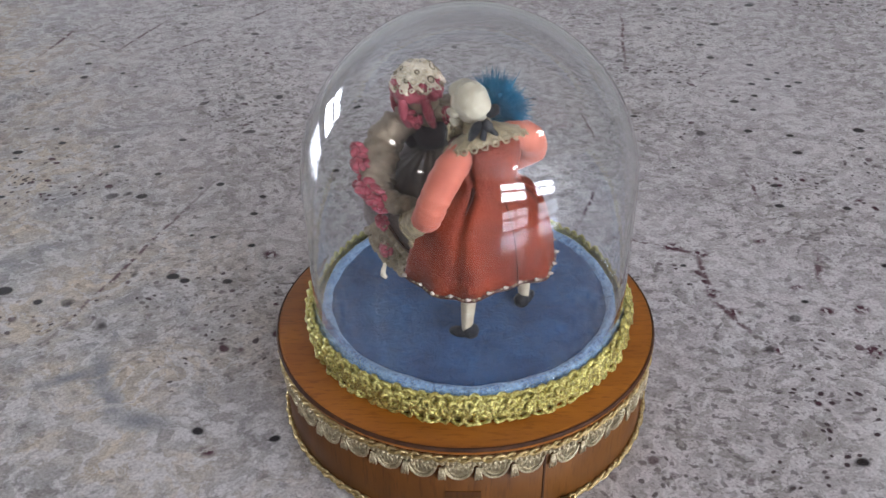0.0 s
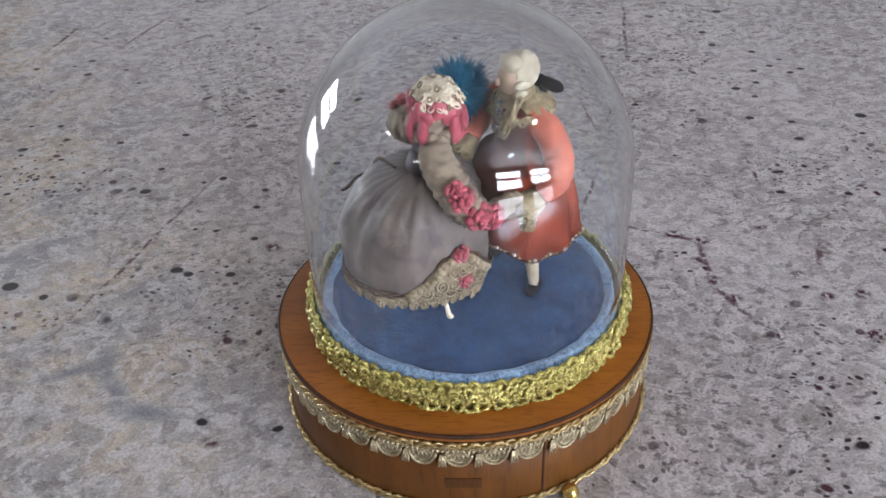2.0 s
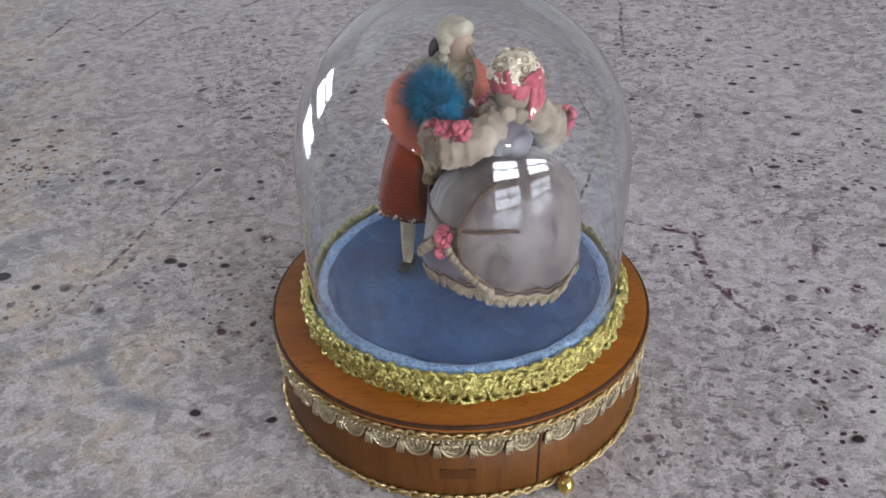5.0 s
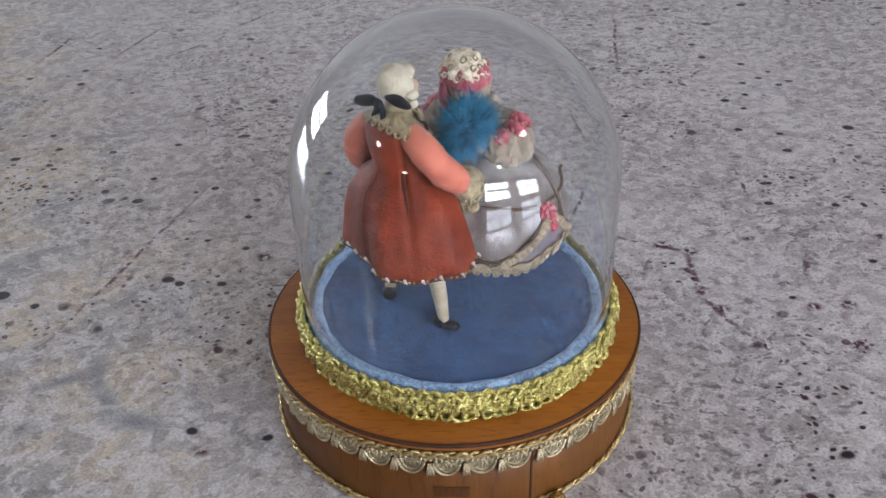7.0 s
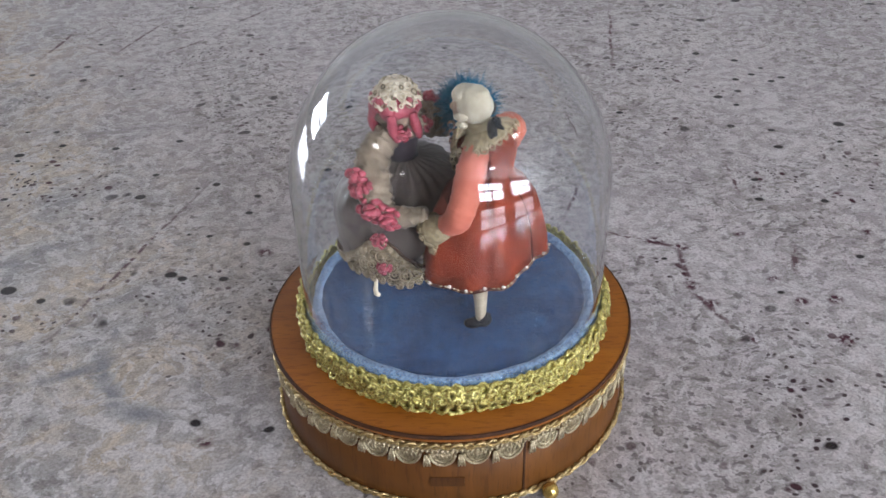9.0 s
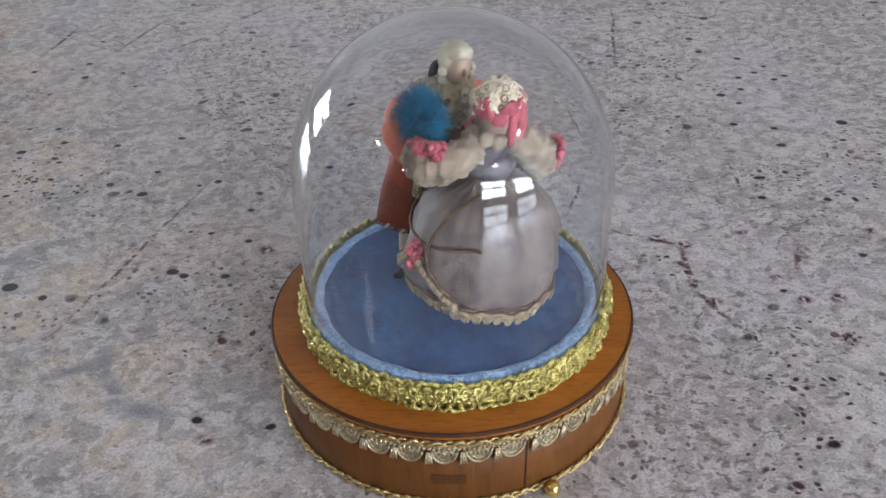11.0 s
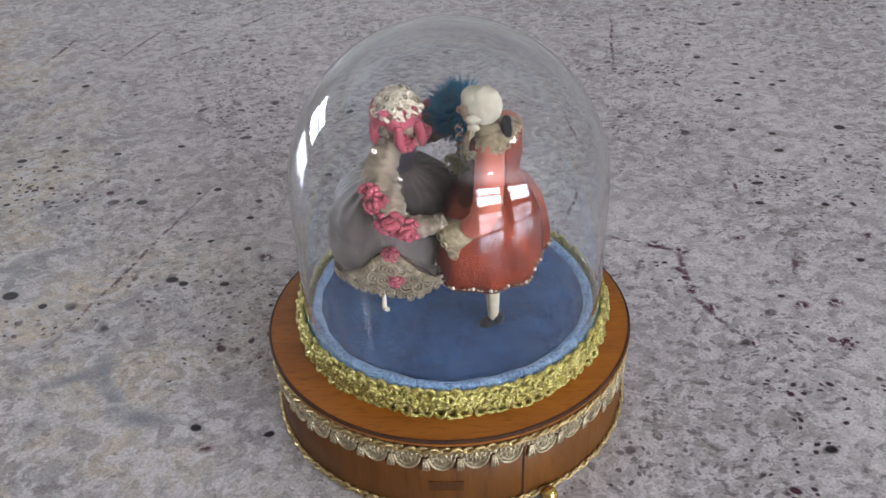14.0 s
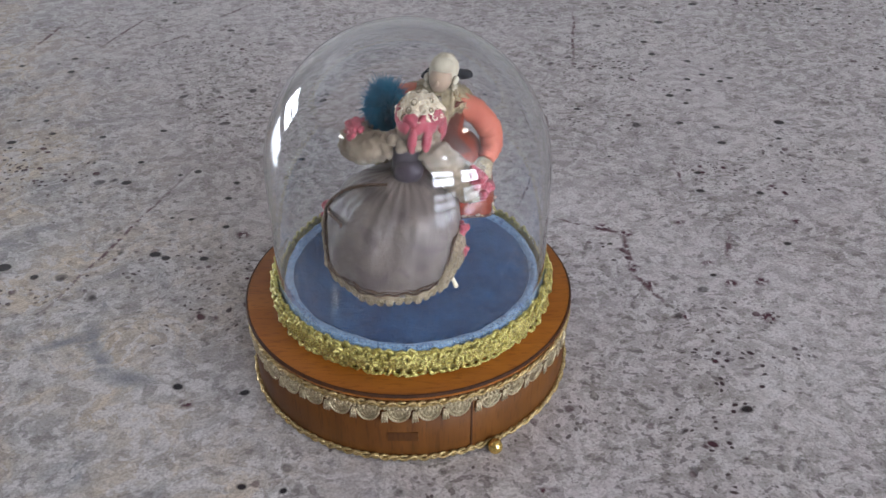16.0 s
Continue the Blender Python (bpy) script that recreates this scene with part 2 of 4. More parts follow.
        blotch = ramp(n, l, tex.outputs["Fac"], [(low, (0, 0, 0)), (high, (weight,) * 3)])
        c = mix(n, l, times(blotch.outputs[0], share), c, tint)
    # wine-red and black grains in clusters
    cluster = noise_tex(n, l, 9, 3, 0.5, co)
    for scale, limit, tint, low in ((85, 0.34, (0.022, 0.016, 0.018), 0.46), (130, 0.36, (0.075, 0.030, 0.040), 0.49), (205, 0.36, (0.060, 0.036, 0.042), 0.50), (300, 0.40, (0.085, 0.062, 0.064), 0.46)):
        v = n.new("ShaderNodeTexVoronoi")
        v.inputs["Scale"].default_value = scale
        l.new(warped(0.02), v.inputs["Vector"])
        grain = ramp(n, l, v.outputs["Distance"], [(limit * 0.62, (1, 1, 1)), (limit, (0, 0, 0))])
        rare = ramp(n, l, v.outputs["Color"], [(0.75, (0, 0, 0)), (0.77, (1, 1, 1))])
        mask = ramp(n, l, cluster.outputs["Fac"], [(low, (0, 0, 0)), (low + 0.14, (1, 1, 1))])
        a = mix(n, l, 1.0, grain.outputs[0], rare.outputs[0], "MULTIPLY")
        c = mix(n, l, mix(n, l, 1.0, a, mask.outputs[0], "MULTIPLY"), c, tint)
    # single large inclusions and veins
    w2 = warped(0.006)

    def inclusion(x, y, a, bb, turn, soft):
        k = n.new("ShaderNodeMapping")
        k.vector_type = "TEXTURE"
        k.inputs["Location"].default_value = (x, y, 0)
        k.inputs["Rotation"].default_value = (0, 0, radians(turn))
        k.inputs["Scale"].default_value = (a, bb, 1)
        l.new(w2, k.inputs["Vector"])
        d = n.new("ShaderNodeVectorMath")
        d.operation = "LENGTH"
        l.new(k.outputs[0], d.inputs[0])
        r = n.new("ShaderNodeMapRange")
        r.inputs["From Min"].default_value, r.inputs["From Max"].default_value = 1.0 + soft, 1.0 - soft
        l.new(d.outputs["Value"], r.inputs["Value"])
        return r.outputs[0]

    def most(values):
        out = values[0]
        for v in values[1:]:
            k = n.new("ShaderNodeMath")
            k.operation = "MAXIMUM"
            l.new(out, k.inputs[0])
            l.new(v, k.inputs[1])
            out = k.outputs[0]
        return out

    def broken(value, scale, low):
        t = noise_tex(n, l, scale, 2, 0.5, co)
        r = ramp(n, l, t.outputs["Fac"], [(low, (0, 0, 0)), (low + 0.10, (1, 1, 1))])
        k = n.new("ShaderNodeMath")
        k.operation = "MULTIPLY"
        l.new(value, k.inputs[0])
        l.new(r.outputs[0], k.inputs[1])
        return k.outputs[0]

    c = mix(n, l, broken(most([inclusion(*s, 0.7) for s in STAINS]), 60, 0.36), c, (0.270, 0.272, 0.290))
    c = mix(n, l, broken(most([inclusion(x, y, a, 0.62 * w, turn, 0.5) for x, y, a, w, turn in VEINS]), 190, 0.41), c, (0.150, 0.095, 0.105))
    flat = n.new("ShaderNodeMapping")
    flat.inputs["Scale"].default_value = (0.82, 1.0, 0.0)
    l.new(w2, flat.inputs["Vector"])

    def grains(spots, soft):
        """Roundish grains: one inside each radius, with a soft rim."""
        out = None
        for x, y, r in spots:
            d = n.new("ShaderNodeVectorMath")
            d.operation = "DISTANCE"
            l.new(flat.outputs[0], d.inputs[0])
            d.inputs[1].default_value = (0.82 * x, y, 0)
            e = n.new("ShaderNodeMath")
            e.operation = "SUBTRACT"
            l.new(d.outputs["Value"], e.inputs[0])
            e.inputs[1].default_value = r
            if out is None:
                out = e.outputs[0]
                continue
            k = n.new("ShaderNodeMath")
            k.operation = "MINIMUM"
            l.new(out, k.inputs[0])
            l.new(e.outputs[0], k.inputs[1])
            out = k.outputs[0]
        r = n.new("ShaderNodeMapRange")
        r.inputs["From Min"].default_value, r.inputs["From Max"].default_value = soft, -soft
        l.new(out, r.inputs["Value"])
        return r.outputs[0]

    c = mix(n, l, broken(grains([(x, y, 0.72 * r) for x, y, r in WINE], 0.0014), 300, 0.42), c, (0.095, 0.040, 0.054))
    c = mix(n, l, grains([(x, y, r) for x, y, r in DARK] + [(x, y, 0.0016 + 0.0006 * math.sin(37 * i)) for i, (x, y) in enumerate(GRAINS)], 0.0005), c, (0.024, 0.019, 0.023))
    fine = noise_tex(n, l, 700, 3, 0.6, co)
    c = mix(n, l, 0.5, c, mix(n, l, 1.0, c, ramp(n, l, fine.outputs["Fac"], [(0.35, (0.58, 0.57, 0.57)), (0.62, (1.22, 1.22, 1.22))]).outputs[0], "MULTIPLY"))
    l.new(c, b.inputs["Base Color"])
    rr = ramp(n, l, fine.outputs["Fac"], [(0.3, (0.10, 0.10, 0.10)), (0.7, (0.17, 0.17, 0.17))])
    l.new(rr.outputs[0], b.inputs["Roughness"])
    bump(n, l, b, mot2.outputs["Fac"], 0.03, 0.001)
    return m


DARK = [
    (-0.2411, 0.0761, 0.0038), (-0.2196, 0.0664, 0.0021), (-0.1948, 0.1728, 0.0028), (-0.1491, 0.1856, 0.0021),
    (-0.1920, 0.2010, 0.0018), (-0.1543, 0.0877, 0.0027), (-0.1476, 0.0840, 0.0021), (-0.1246, 0.0835, 0.0021),
    (-0.1220, 0.1515, 0.0020), (-0.1160, -0.0273, 0.0022), (-0.0817, -0.0324, 0.0021), (-0.1175, 0.1158, 0.0018),
    (-0.1202, 0.1711, 0.0017), (0.2737, 0.2490, 0.0032), (0.2215, 0.2194, 0.0023), (0.1981, 0.2510, 0.0023),
    (0.2242, 0.2436, 0.0019), (0.2216, 0.3272, 0.0022), (0.2243, 0.4543, 0.0030), (0.2671, 0.5002, 0.0032),
    (-0.0854, 0.2021, 0.0024), (-0.0799, 0.3062, 0.0028), (-0.2942, 0.2327, 0.0028), (-0.2684, 0.2459, 0.0020),
    (-0.0741, -0.0925, 0.0018), (-0.0550, -0.0954, 0.0016), (0.2037, 0.3792, 0.0024), (0.2020, 0.4069, 0.0025),
    (0.2012, 0.2979, 0.0026), (0.1245, 0.2768, 0.0021), (0.1899, 0.1528, 0.0021), (-0.2907, 0.3559, 0.0024),
]
GRAINS = [  # small black grains: x, y
    (-0.292, 0.224), (-0.160, 0.182), (-0.211, 0.401), (-0.164, 0.304), (-0.301, 0.267),
    (-0.281, 0.266), (-0.229, 0.239), (-0.295, 0.383), (-0.187, 0.248), (-0.262, 0.363),
    (-0.306, 0.373), (-0.225, 0.200), (-0.153, 0.129), (-0.244, 0.338), (-0.282, 0.174),
    (-0.240, 0.520), (-0.336, 0.370), (-0.299, 0.433), (-0.141, 0.126), (-0.218, 0.149),
    (0.194, 0.359), (0.171, 0.352), (0.168, 0.333), (0.211, 0.284), (0.236, 0.337),
    (0.231, 0.365), (0.218, 0.307), (0.264, 0.224), (0.280, 0.204), (0.257, 0.192),
    (0.137, 0.201), (0.174, 0.060), (0.228, 0.091), (0.248, 0.323), (0.257, 0.330),
    (0.228, 0.149), (0.247, 0.349), (0.120, 0.092),
]
WINE = [
    (-0.1094, -0.0386, 0.0035), (-0.1052, 0.1082, 0.0045), (0.1951, 0.0206, 0.0054), (0.1177, 0.1110, 0.0060),
    (0.1316, 0.1035, 0.0048), (0.1296, 0.0673, 0.0049), (0.1363, 0.0507, 0.0042), (0.1820, 0.0522, 0.0043),
    (0.1502, 0.0222, 0.0035), (0.0603, -0.0965, 0.0030), (0.1678, 0.1161, 0.0034), (0.1739, 0.0730, 0.0034),
    (0.2408, 0.1150, 0.0034), (0.2384, 0.1572, 0.0026), (0.2769, 0.1931, 0.0030), (0.2007, 0.0524, 0.0050), (0.2737, 0.2491, 0.0040),
]
VEINS = [
    (0.1410, 0.4244, 0.0600, 0.0022, -98), (0.0980, 0.2692, 0.0224, 0.0016, -85), (0.0821, 0.1591, 0.0210, 0.0020, -112),
    (0.1164, 0.1094, 0.0170, 0.0026, -23), (0.1293, 0.0830, 0.0220, 0.0028, -92), (0.1345, 0.0488, 0.0170, 0.0026, -66),
    (-0.1795, 0.1091, 0.0650, 0.0020, 72), (-0.3358, 0.4356, 0.0300, 0.0026, 81), (-0.2229, 0.4223, 0.0190, 0.0022, 48),
    (-0.2676, 0.4472, 0.0370, 0.0022, 70), (-0.1781, 0.4928, 0.0160, 0.0026, 55), (0.1000, 0.1164, 0.0093, 0.0016, -29),
    (0.1912, 0.0898, 0.0122, 0.0034, -106), (0.1800, 0.1783, 0.0155, 0.0018, -91),
]
STAINS = [(-0.1691, 0.0104, 0.0130, 0.0050, -75), (-0.1600, -0.0077, 0.0130, 0.0048, -60), (-0.1834, 0.0084, 0.0140, 0.0032, 25), (-0.1428, -0.0208, 0.0120, 0.0050, -15)]
GRANITE = granite()


# ---- mesh helpers ----
def link(name, bm, materials, parent=None, label="", smooth=True):
    me = bpy.data.meshes.new(name)
    for f in bm.faces:
        f.smooth = smooth
    bm.normal_update()
    bm.to_mesh(me)
    bm.free()
    for m in materials if isinstance(materials, (list, tuple)) else [materials]:
        me.materials.append(m)
    ob = new(name, me)
    ob.parent = parent
    if label:
        ob["label"] = label
    return ob


def part(name, bm, mat, parent, label="", smooth=True):
    return link(name, bm, mat, parent, label, smooth)


def box(bm, x0, x1, y0, y1, z0, z1):
    vs = [bm.verts.new((x, y, z)) for z in (z0, z1) for x, y in ((x0, y0), (x1, y0), (x1, y1), (x0, y1))]
    for q in ((3, 2, 1, 0), (4, 5, 6, 7), (0, 1, 5, 4), (1, 2, 6, 5), (2, 3, 7, 6), (3, 0, 4, 7)):
        bm.faces.new([vs[i] for i in q])
    return bm


def loft(bm, rings, mat=0, ends=(True, True), closed=True):
    rows = [[bm.verts.new(p) for p in r] for r in rings]
    k = len(rows[0])
    for a, b in zip(rows, rows[1:]):
        for i in range(k if closed else k - 1):
            j = (i + 1) % k
            bm.faces.new((a[i], a[j], b[j], b[i])).material_index = mat
    if closed and ends[0]:
        bm.faces.new(rows[0][::-1]).material_index = mat
    if closed and ends[1]:
        bm.faces.new(rows[-1]).material_index = mat
    return bm


def lathe(bm, profile, k=96, mat=0, centre=(0, 0), ends=(False, False), wave=None):
    """Spins (radius, z) round the axis; wave(a, i) scales the radius."""
    rings = []
    for i, (r, z) in enumerate(profile):
        ring = []
        for j in range(k):
            a = 2 * math.pi * j / k
            q = r * (wave(a, i) if wave else 1)
            ring.append((centre[0] + q * math.cos(a), centre[1] + q * math.sin(a), z))
        rings.append(ring)
    return loft(bm, rings, mat, ends)


def tube(bm, points, radii, k=10, mat=0, flat=1.0):
    pts = [Vector(p) for p in points]
    if not isinstance(radii, (list, tuple)):
        radii = [radii] * len(pts)
    rings, up = [], Vector((0.13, 0.31, 1)).normalized()
    for i, p in enumerate(pts):
        d = (pts[min(i + 1, len(pts) - 1)] - pts[max(i - 1, 0)]).normalized()
        s = d.cross(up)
        if s.length < 1e-3:
            s = d.cross(Vector((1, 0, 0)))
        s.normalize()
        u = s.cross(d)
        rings.append([p + radii[i] * (math.cos(2 * math.pi * j / k) * s + flat * math.sin(2 * math.pi * j / k) * u) for j in range(k)])
    return loft(bm, rings, mat)


def smooth_line(points, steps=5):
    pts = [Vector(p) for p in points]
    out = []
    for i in range(len(pts) - 1):
        p0, p1, p2, p3 = pts[max(i - 1, 0)], pts[i], pts[i + 1], pts[min(i + 2, len(pts) - 1)]
        for s in range(steps):
            t = s / steps
            out.append(0.5 * (2 * p1 + (p2 - p0) * t + (2 * p0 - 5 * p1 + 4 * p2 - p3) * t * t + (3 * p1 - p0 - 3 * p2 + p3) * t ** 3))
    return out + [pts[-1]]


def spread(values, k):
    """values, evenly resampled to k entries."""
    return [float(np.interp(i / (k - 1), np.linspace(0, 1, len(values)), values)) for i in range(k)]


def sleeve(bm, points, radii, mat=0, k=14, crease=0.0, steps=5, seed=0.0, ruffle=0.0):
    first = len(bm.verts)
    sleeve_tube(bm, points, radii, mat, k, crease, steps * 2 if ruffle else steps, seed)
    if ruffle:
        bm.verts.ensure_lookup_table()
        for v in bm.verts[first:]:
            v.co += ruffle * noise.noise_vector(v.co * 420 + Vector((seed, 0, 0))) + 0.6 * ruffle * noise.noise_vector(v.co * 950)
    return bm


def sleeve_tube(bm, points, radii, mat, k, crease, steps, seed):
    line = smooth_line(points, steps)
    rr = spread(radii, len(line))
    rr = [r * (1 + crease * noise.noise(Vector((i * 0.9 + seed, seed, 3.1)))) for i, r in enumerate(rr)]
    return tube(bm, line, rr, k, mat)


def blob(bm, c, r, mat=0, rough=0.0, scale=250.0, u=18, v=12, seed=0.0, turn=None):
    rings = []
    for i in range(v + 1):
        th = math.pi * min(max(i / v, 0.02), 0.98)
        ring = []
        for j in range(u):
            ph = 2 * math.pi * j / u
            d = Vector((math.sin(th) * math.cos(ph), math.sin(th) * math.sin(ph), -math.cos(th)))
            q = Vector((d.x * r[0], d.y * r[1], d.z * r[2]))
            q *= 1 + rough * noise.noise(q * scale + Vector((seed, seed * 1.7, -seed)))
            if turn:
                q = turn @ q
            ring.append(Vector(c) + q)
        rings.append(ring)
    return loft(bm, rings, mat)


def torus(bm, c, r, w, axis, mat=0, u=10, v=5, squash=1.0):
    axis = Vector(axis).normalized()
    s = axis.cross(Vector((0, 0, 1)))
    if s.length < 1e-3:
        s = axis.cross(Vector((1, 0, 0)))
    s.normalize()
    t = axis.cross(s)
    rows = []
    for i in range(u):
        a = 2 * math.pi * i / u
        d = math.cos(a) * s + math.sin(a) * squash * t
        rows.append([bm.verts.new(Vector(c) + r * d + w * (math.cos(2 * math.pi * j / v) * d + math.sin(2 * math.pi * j / v) * axis)) for j in range(v)])
    for i in range(u):
        a, b = rows[i], rows[(i + 1) % u]
        for j in range(v):
            q = (j + 1) % v
            bm.faces.new((a[j], b[j], b[q], a[q])).material_index = mat


def rosette(bm, c, r, out, mat=0, seed=1):
    """A ribbon rose: curled petals round a bud, facing out."""
    rng = random.Random(seed)
    out = Vector(out).normalized()
    q = out.to_track_quat("Z", "Y")
    c = Vector(c)
    for ring, count, rad, size in ((0, 1, 0.0, 0.50), (1, 4, 0.42, 0.42), (2, 7, 0.80, 0.40)):
        for i in range(count):
            a = 2 * math.pi * (i + rng.random() * 0.5) / count + ring
            p = Vector((rad * math.cos(a), rad * math.sin(a), 0.42 - 0.28 * ring)) * r
            turn = q.to_matrix() @ Euler((0.5 * math.sin(a) * ring * 0.6, -0.5 * math.cos(a) * ring * 0.6, a)).to_matrix()
            blob(bm, c + q @ p, (size * r * 0.62, size * r, size * r * (0.62 + 0.3 * rng.random())), mat, 0.5, 420, 8, 6, rng.random() * 9, turn)


# ---- the room: floor, walls with window openings, ceiling ----
tagged(link("floor", box(bmesh.new(), WEST - 0.2, EAST + 0.2, SOUTH - 0.2, NORTH + 0.2, FLOOR - 0.1, FLOOR), PLANK, smooth=False), "brown oak plank kitchen floor", "floor", kind="structure")
tagged(link("ceiling", box(bmesh.new(), WEST - 0.2, EAST + 0.2, SOUTH - 0.2, NORTH + 0.2, CEIL, CEIL + 0.1), WHITE, smooth=False), "plain white painted plaster ceiling", "ceiling", kind="structure")


def wall(name, along_x, at, lo, hi, openings):
    """A wall 0.2 thick with its inner face at "at"; openings as (centre, width, sill, head)."""
    bm = bmesh.new()
    columns = {}
    for c, w, s, h in openings:
        columns.setdefault((c - w / 2, c + w / 2), []).append((s, h))
    pieces, x = [], lo
    for (a, b), cuts in sorted(columns.items()):
        pieces.append((x, a, FLOOR, CEIL))
        z = FLOOR
        for s, h in sorted(cuts):
            pieces.append((a, b, z, s))
            z = h
        pieces.append((a, b, z, CEIL))
        x = b
    pieces.append((x, hi, FLOOR, CEIL))
    t0, t1 = (at, at + 0.2) if at > 0 else (at - 0.2, at)
    for a, b, z0, z1 in pieces:
        box(bm, a, b, t0, t1, z0, z1) if along_x else box(bm, t0, t1, a, b, z0, z1)
    return tagged(link(name, bm, WALL, smooth=False), "off-white painted plaster wall", "wall", kind="structure")


wall("wall_west", False, WEST, SOUTH, NORTH, [w[1:] for w in WINDOWS if w[0] == "west"])
wall("wall_east", False, EAST, SOUTH, NORTH, [])
wall("wall_north", True, NORTH, WEST, EAST, [])
wall("wall_south", True, SOUTH, WEST, EAST, [w[1:] for w in WINDOWS if w[0] == "south"])


def window(index, side, c, w, sill, head):
    root = tagged(new("window_%d" % index), "white-framed window with daylight behind", "window", kind="structure")
    root.matrix_world = pose(c, SOUTH - 0.05, 0) if side == "south" else pose(WEST - 0.05, c, 0, 0, 0, 90)
    bm = bmesh.new()
    f = 0.05
    for a, b, z0, z1 in ((-w / 2, -w / 2 + f, sill, head), (w / 2 - f, w / 2, sill, head), (-w / 2 + f, w / 2 - f, sill, sill + f), (-w / 2 + f, w / 2 - f, head - f, head)):
        box(bm, a, b, -0.03, 0.03, z0, z1)
    part("window_frame", bm, WHITE, root, smooth=False)
    part("mullion", box(bmesh.new(), -0.02, 0.02, -0.025, 0.025, sill + f, head - f), WHITE, root, smooth=False)
    mid = sill + (head - sill) * 0.56
    for a, b in ((-w / 2 + f, -0.02), (0.02, w / 2 - f)):
        part("glazing_bar", box(bmesh.new(), a, b, -0.02, 0.02, mid - 0.05, mid + 0.05), WHITE, root, smooth=False)
    return root


for i, spec in enumerate(WINDOWS):
    window(i + 1, *spec)


def downlight(x, y):
    root = tagged(new("ceiling_light"), "round white recessed ceiling downlight, switched on", "ceiling light", "ceiling downlights")
    root.matrix_world = pose(x, y, CEIL)
    part("frame", lathe(bmesh.new(), [(0.121, -0.001), (0.123, -0.008), (0.138, -0.006), (0.140, -0.001)], 32), WHITE, root)
    part("diffuser", lathe(bmesh.new(), [(0.001, -0.004), (0.120, -0.003)], 32, ends=(True, False)), GLOW, root, "glowing lamp disc")


for x, y in ((-2.20, -1.06), (-1.93, -2.75), (1.85, -0.92), (1.70, -2.62)):
    downlight(x, y)

# ---- the worktop ----
bm = box(bmesh.new(), -1.25, 1.25, -0.62, 0.95, -0.04, 0.0)
bmesh.ops.bevel(bm, geom=bm.edges[:], offset=0.006, segments=3, affect="EDGES")
tagged(link("worktop", bm, GRANITE, smooth=False), "polished grey granite worktop with wine-red and black flecks", "worktop")
root = tagged(new("kitchen_island"), "white painted cabinet base under the granite worktop", "cabinet")
part("body", box(bmesh.new(), -1.2, 1.2, -0.45, 0.9, FLOOR + 0.1, -0.041), WHITE, root, smooth=False)
part("plinth", box(bmesh.new(), -1.15, 1.15, -0.40, 0.85, FLOOR + 0.001, FLOOR + 0.099), WHITE, root, smooth=False)

# ---- the music box ----
music_box = tagged(new("music_box"), "round varnished wooden music box with gold trimmings on granite", "music box")

bm = lathe(bmesh.new(), [(0.072, 0.0010), (0.0778, 0.0011), (0.0785, 0.0020), (0.0785, 0.0385), (0.0700, 0.0388)], 128, ends=(True, True))
body = part("body", bm, SIDEWOOD, music_box, "brown veneered round side")
prof = [(0.060, 0.0386), (0.0788, 0.0386), (0.0797, 0.0392), (0.0802, 0.0402), (0.0801, 0.0414), (0.0794, 0.0422), (0.0784, TOP), (0.040, TOP)]
part("top", lathe(bmesh.new(), prof, 128, ends=(True, True)), TOPWOOD, music_box, "honey-brown varnished top ring")
part("top_edge", lathe(bmesh.new(), [(0.0800, 0.0408), (0.0804, 0.0410), (0.0804, 0.0415), (0.0800, 0.0421), (0.0795, 0.0425), (0.0792, 0.0421)], 128), DARKWOOD, music_box, "dark varnished edge")


def on_side(a, r, z):
    """A pose on the round side at angle a (degrees): x along it, y outwards."""
    return pose(r * math.cos(radians(a)), r * math.sin(radians(a)), z, 0, 0, a - 90)


SEAM_AT = -68.7
bm = bmesh.new()
box(bm, -0.0004, 0.0004, -0.0006, 0.0004, 0.0022, 0.0375)
seam = part("joint", bm, DARKWOOD, body, "dark open joint in the veneer", smooth=False)
seam.matrix_local = on_side(SEAM_AT, 0.0785, 0)
bm = bmesh.new()
box(bm, -0.0068, 0.0068, -0.0002, 0.00025, 0.0135, 0.0185)
patch = part("veneer_patch", bm, PATCHWOOD, body, "small darker oblong veneer patch", smooth=False)
patch.matrix_local = on_side(-91.5, 0.0785, 0)


def cord(name, r, z, w, waves, label):
    """A flat gold tape round the side, woven as two wavy threads over a thin core."""
    bm = bmesh.new()
    n = waves * 10
    for phase, out, thick in ((0.0, 0.0007, 0.24), (math.pi, 0.0004, 0.20)):
        line = []
        for i in range(n + 1):
            a = 2 * math.pi * i / n
            q = r + out + 0.0003 * math.cos(waves * a + phase)
            line.append((q * math.cos(a), q * math.sin(a), z + 0.26 * w * math.sin(waves * a + phase) + 0.0001 * math.sin(31 * a)))
        tube(bm, line, w * thick, 5, flat=0.8)
    lathe(bm, [(r - 0.0004, z - w * 0.16), (r + 0.0003, z - w * 0.13), (r + 0.0003, z + w * 0.13), (r - 0.0004, z + w * 0.16)], 96)
    return part(name, bm, OLDGOLD, music_box, label)


cord("upper_cord", 0.0787, 0.0364, 0.0042, 56, "wavy antique gold cord")
cord("lower_cord", 0.0787, 0.0032, 0.0044, 56, "wavy antique gold cord along the foot")

# lace edging: a beaded heading and scallops with lattice and tassels
lace = part("lace_edging", lathe(bmesh.new(), [(0.0784, 0.0345), (0.0792, 0.0344), (0.0793, 0.0331), (0.0784, 0.0330)], 128), SILVERGOLD, music_box, "pale gold lace edging with scallops")


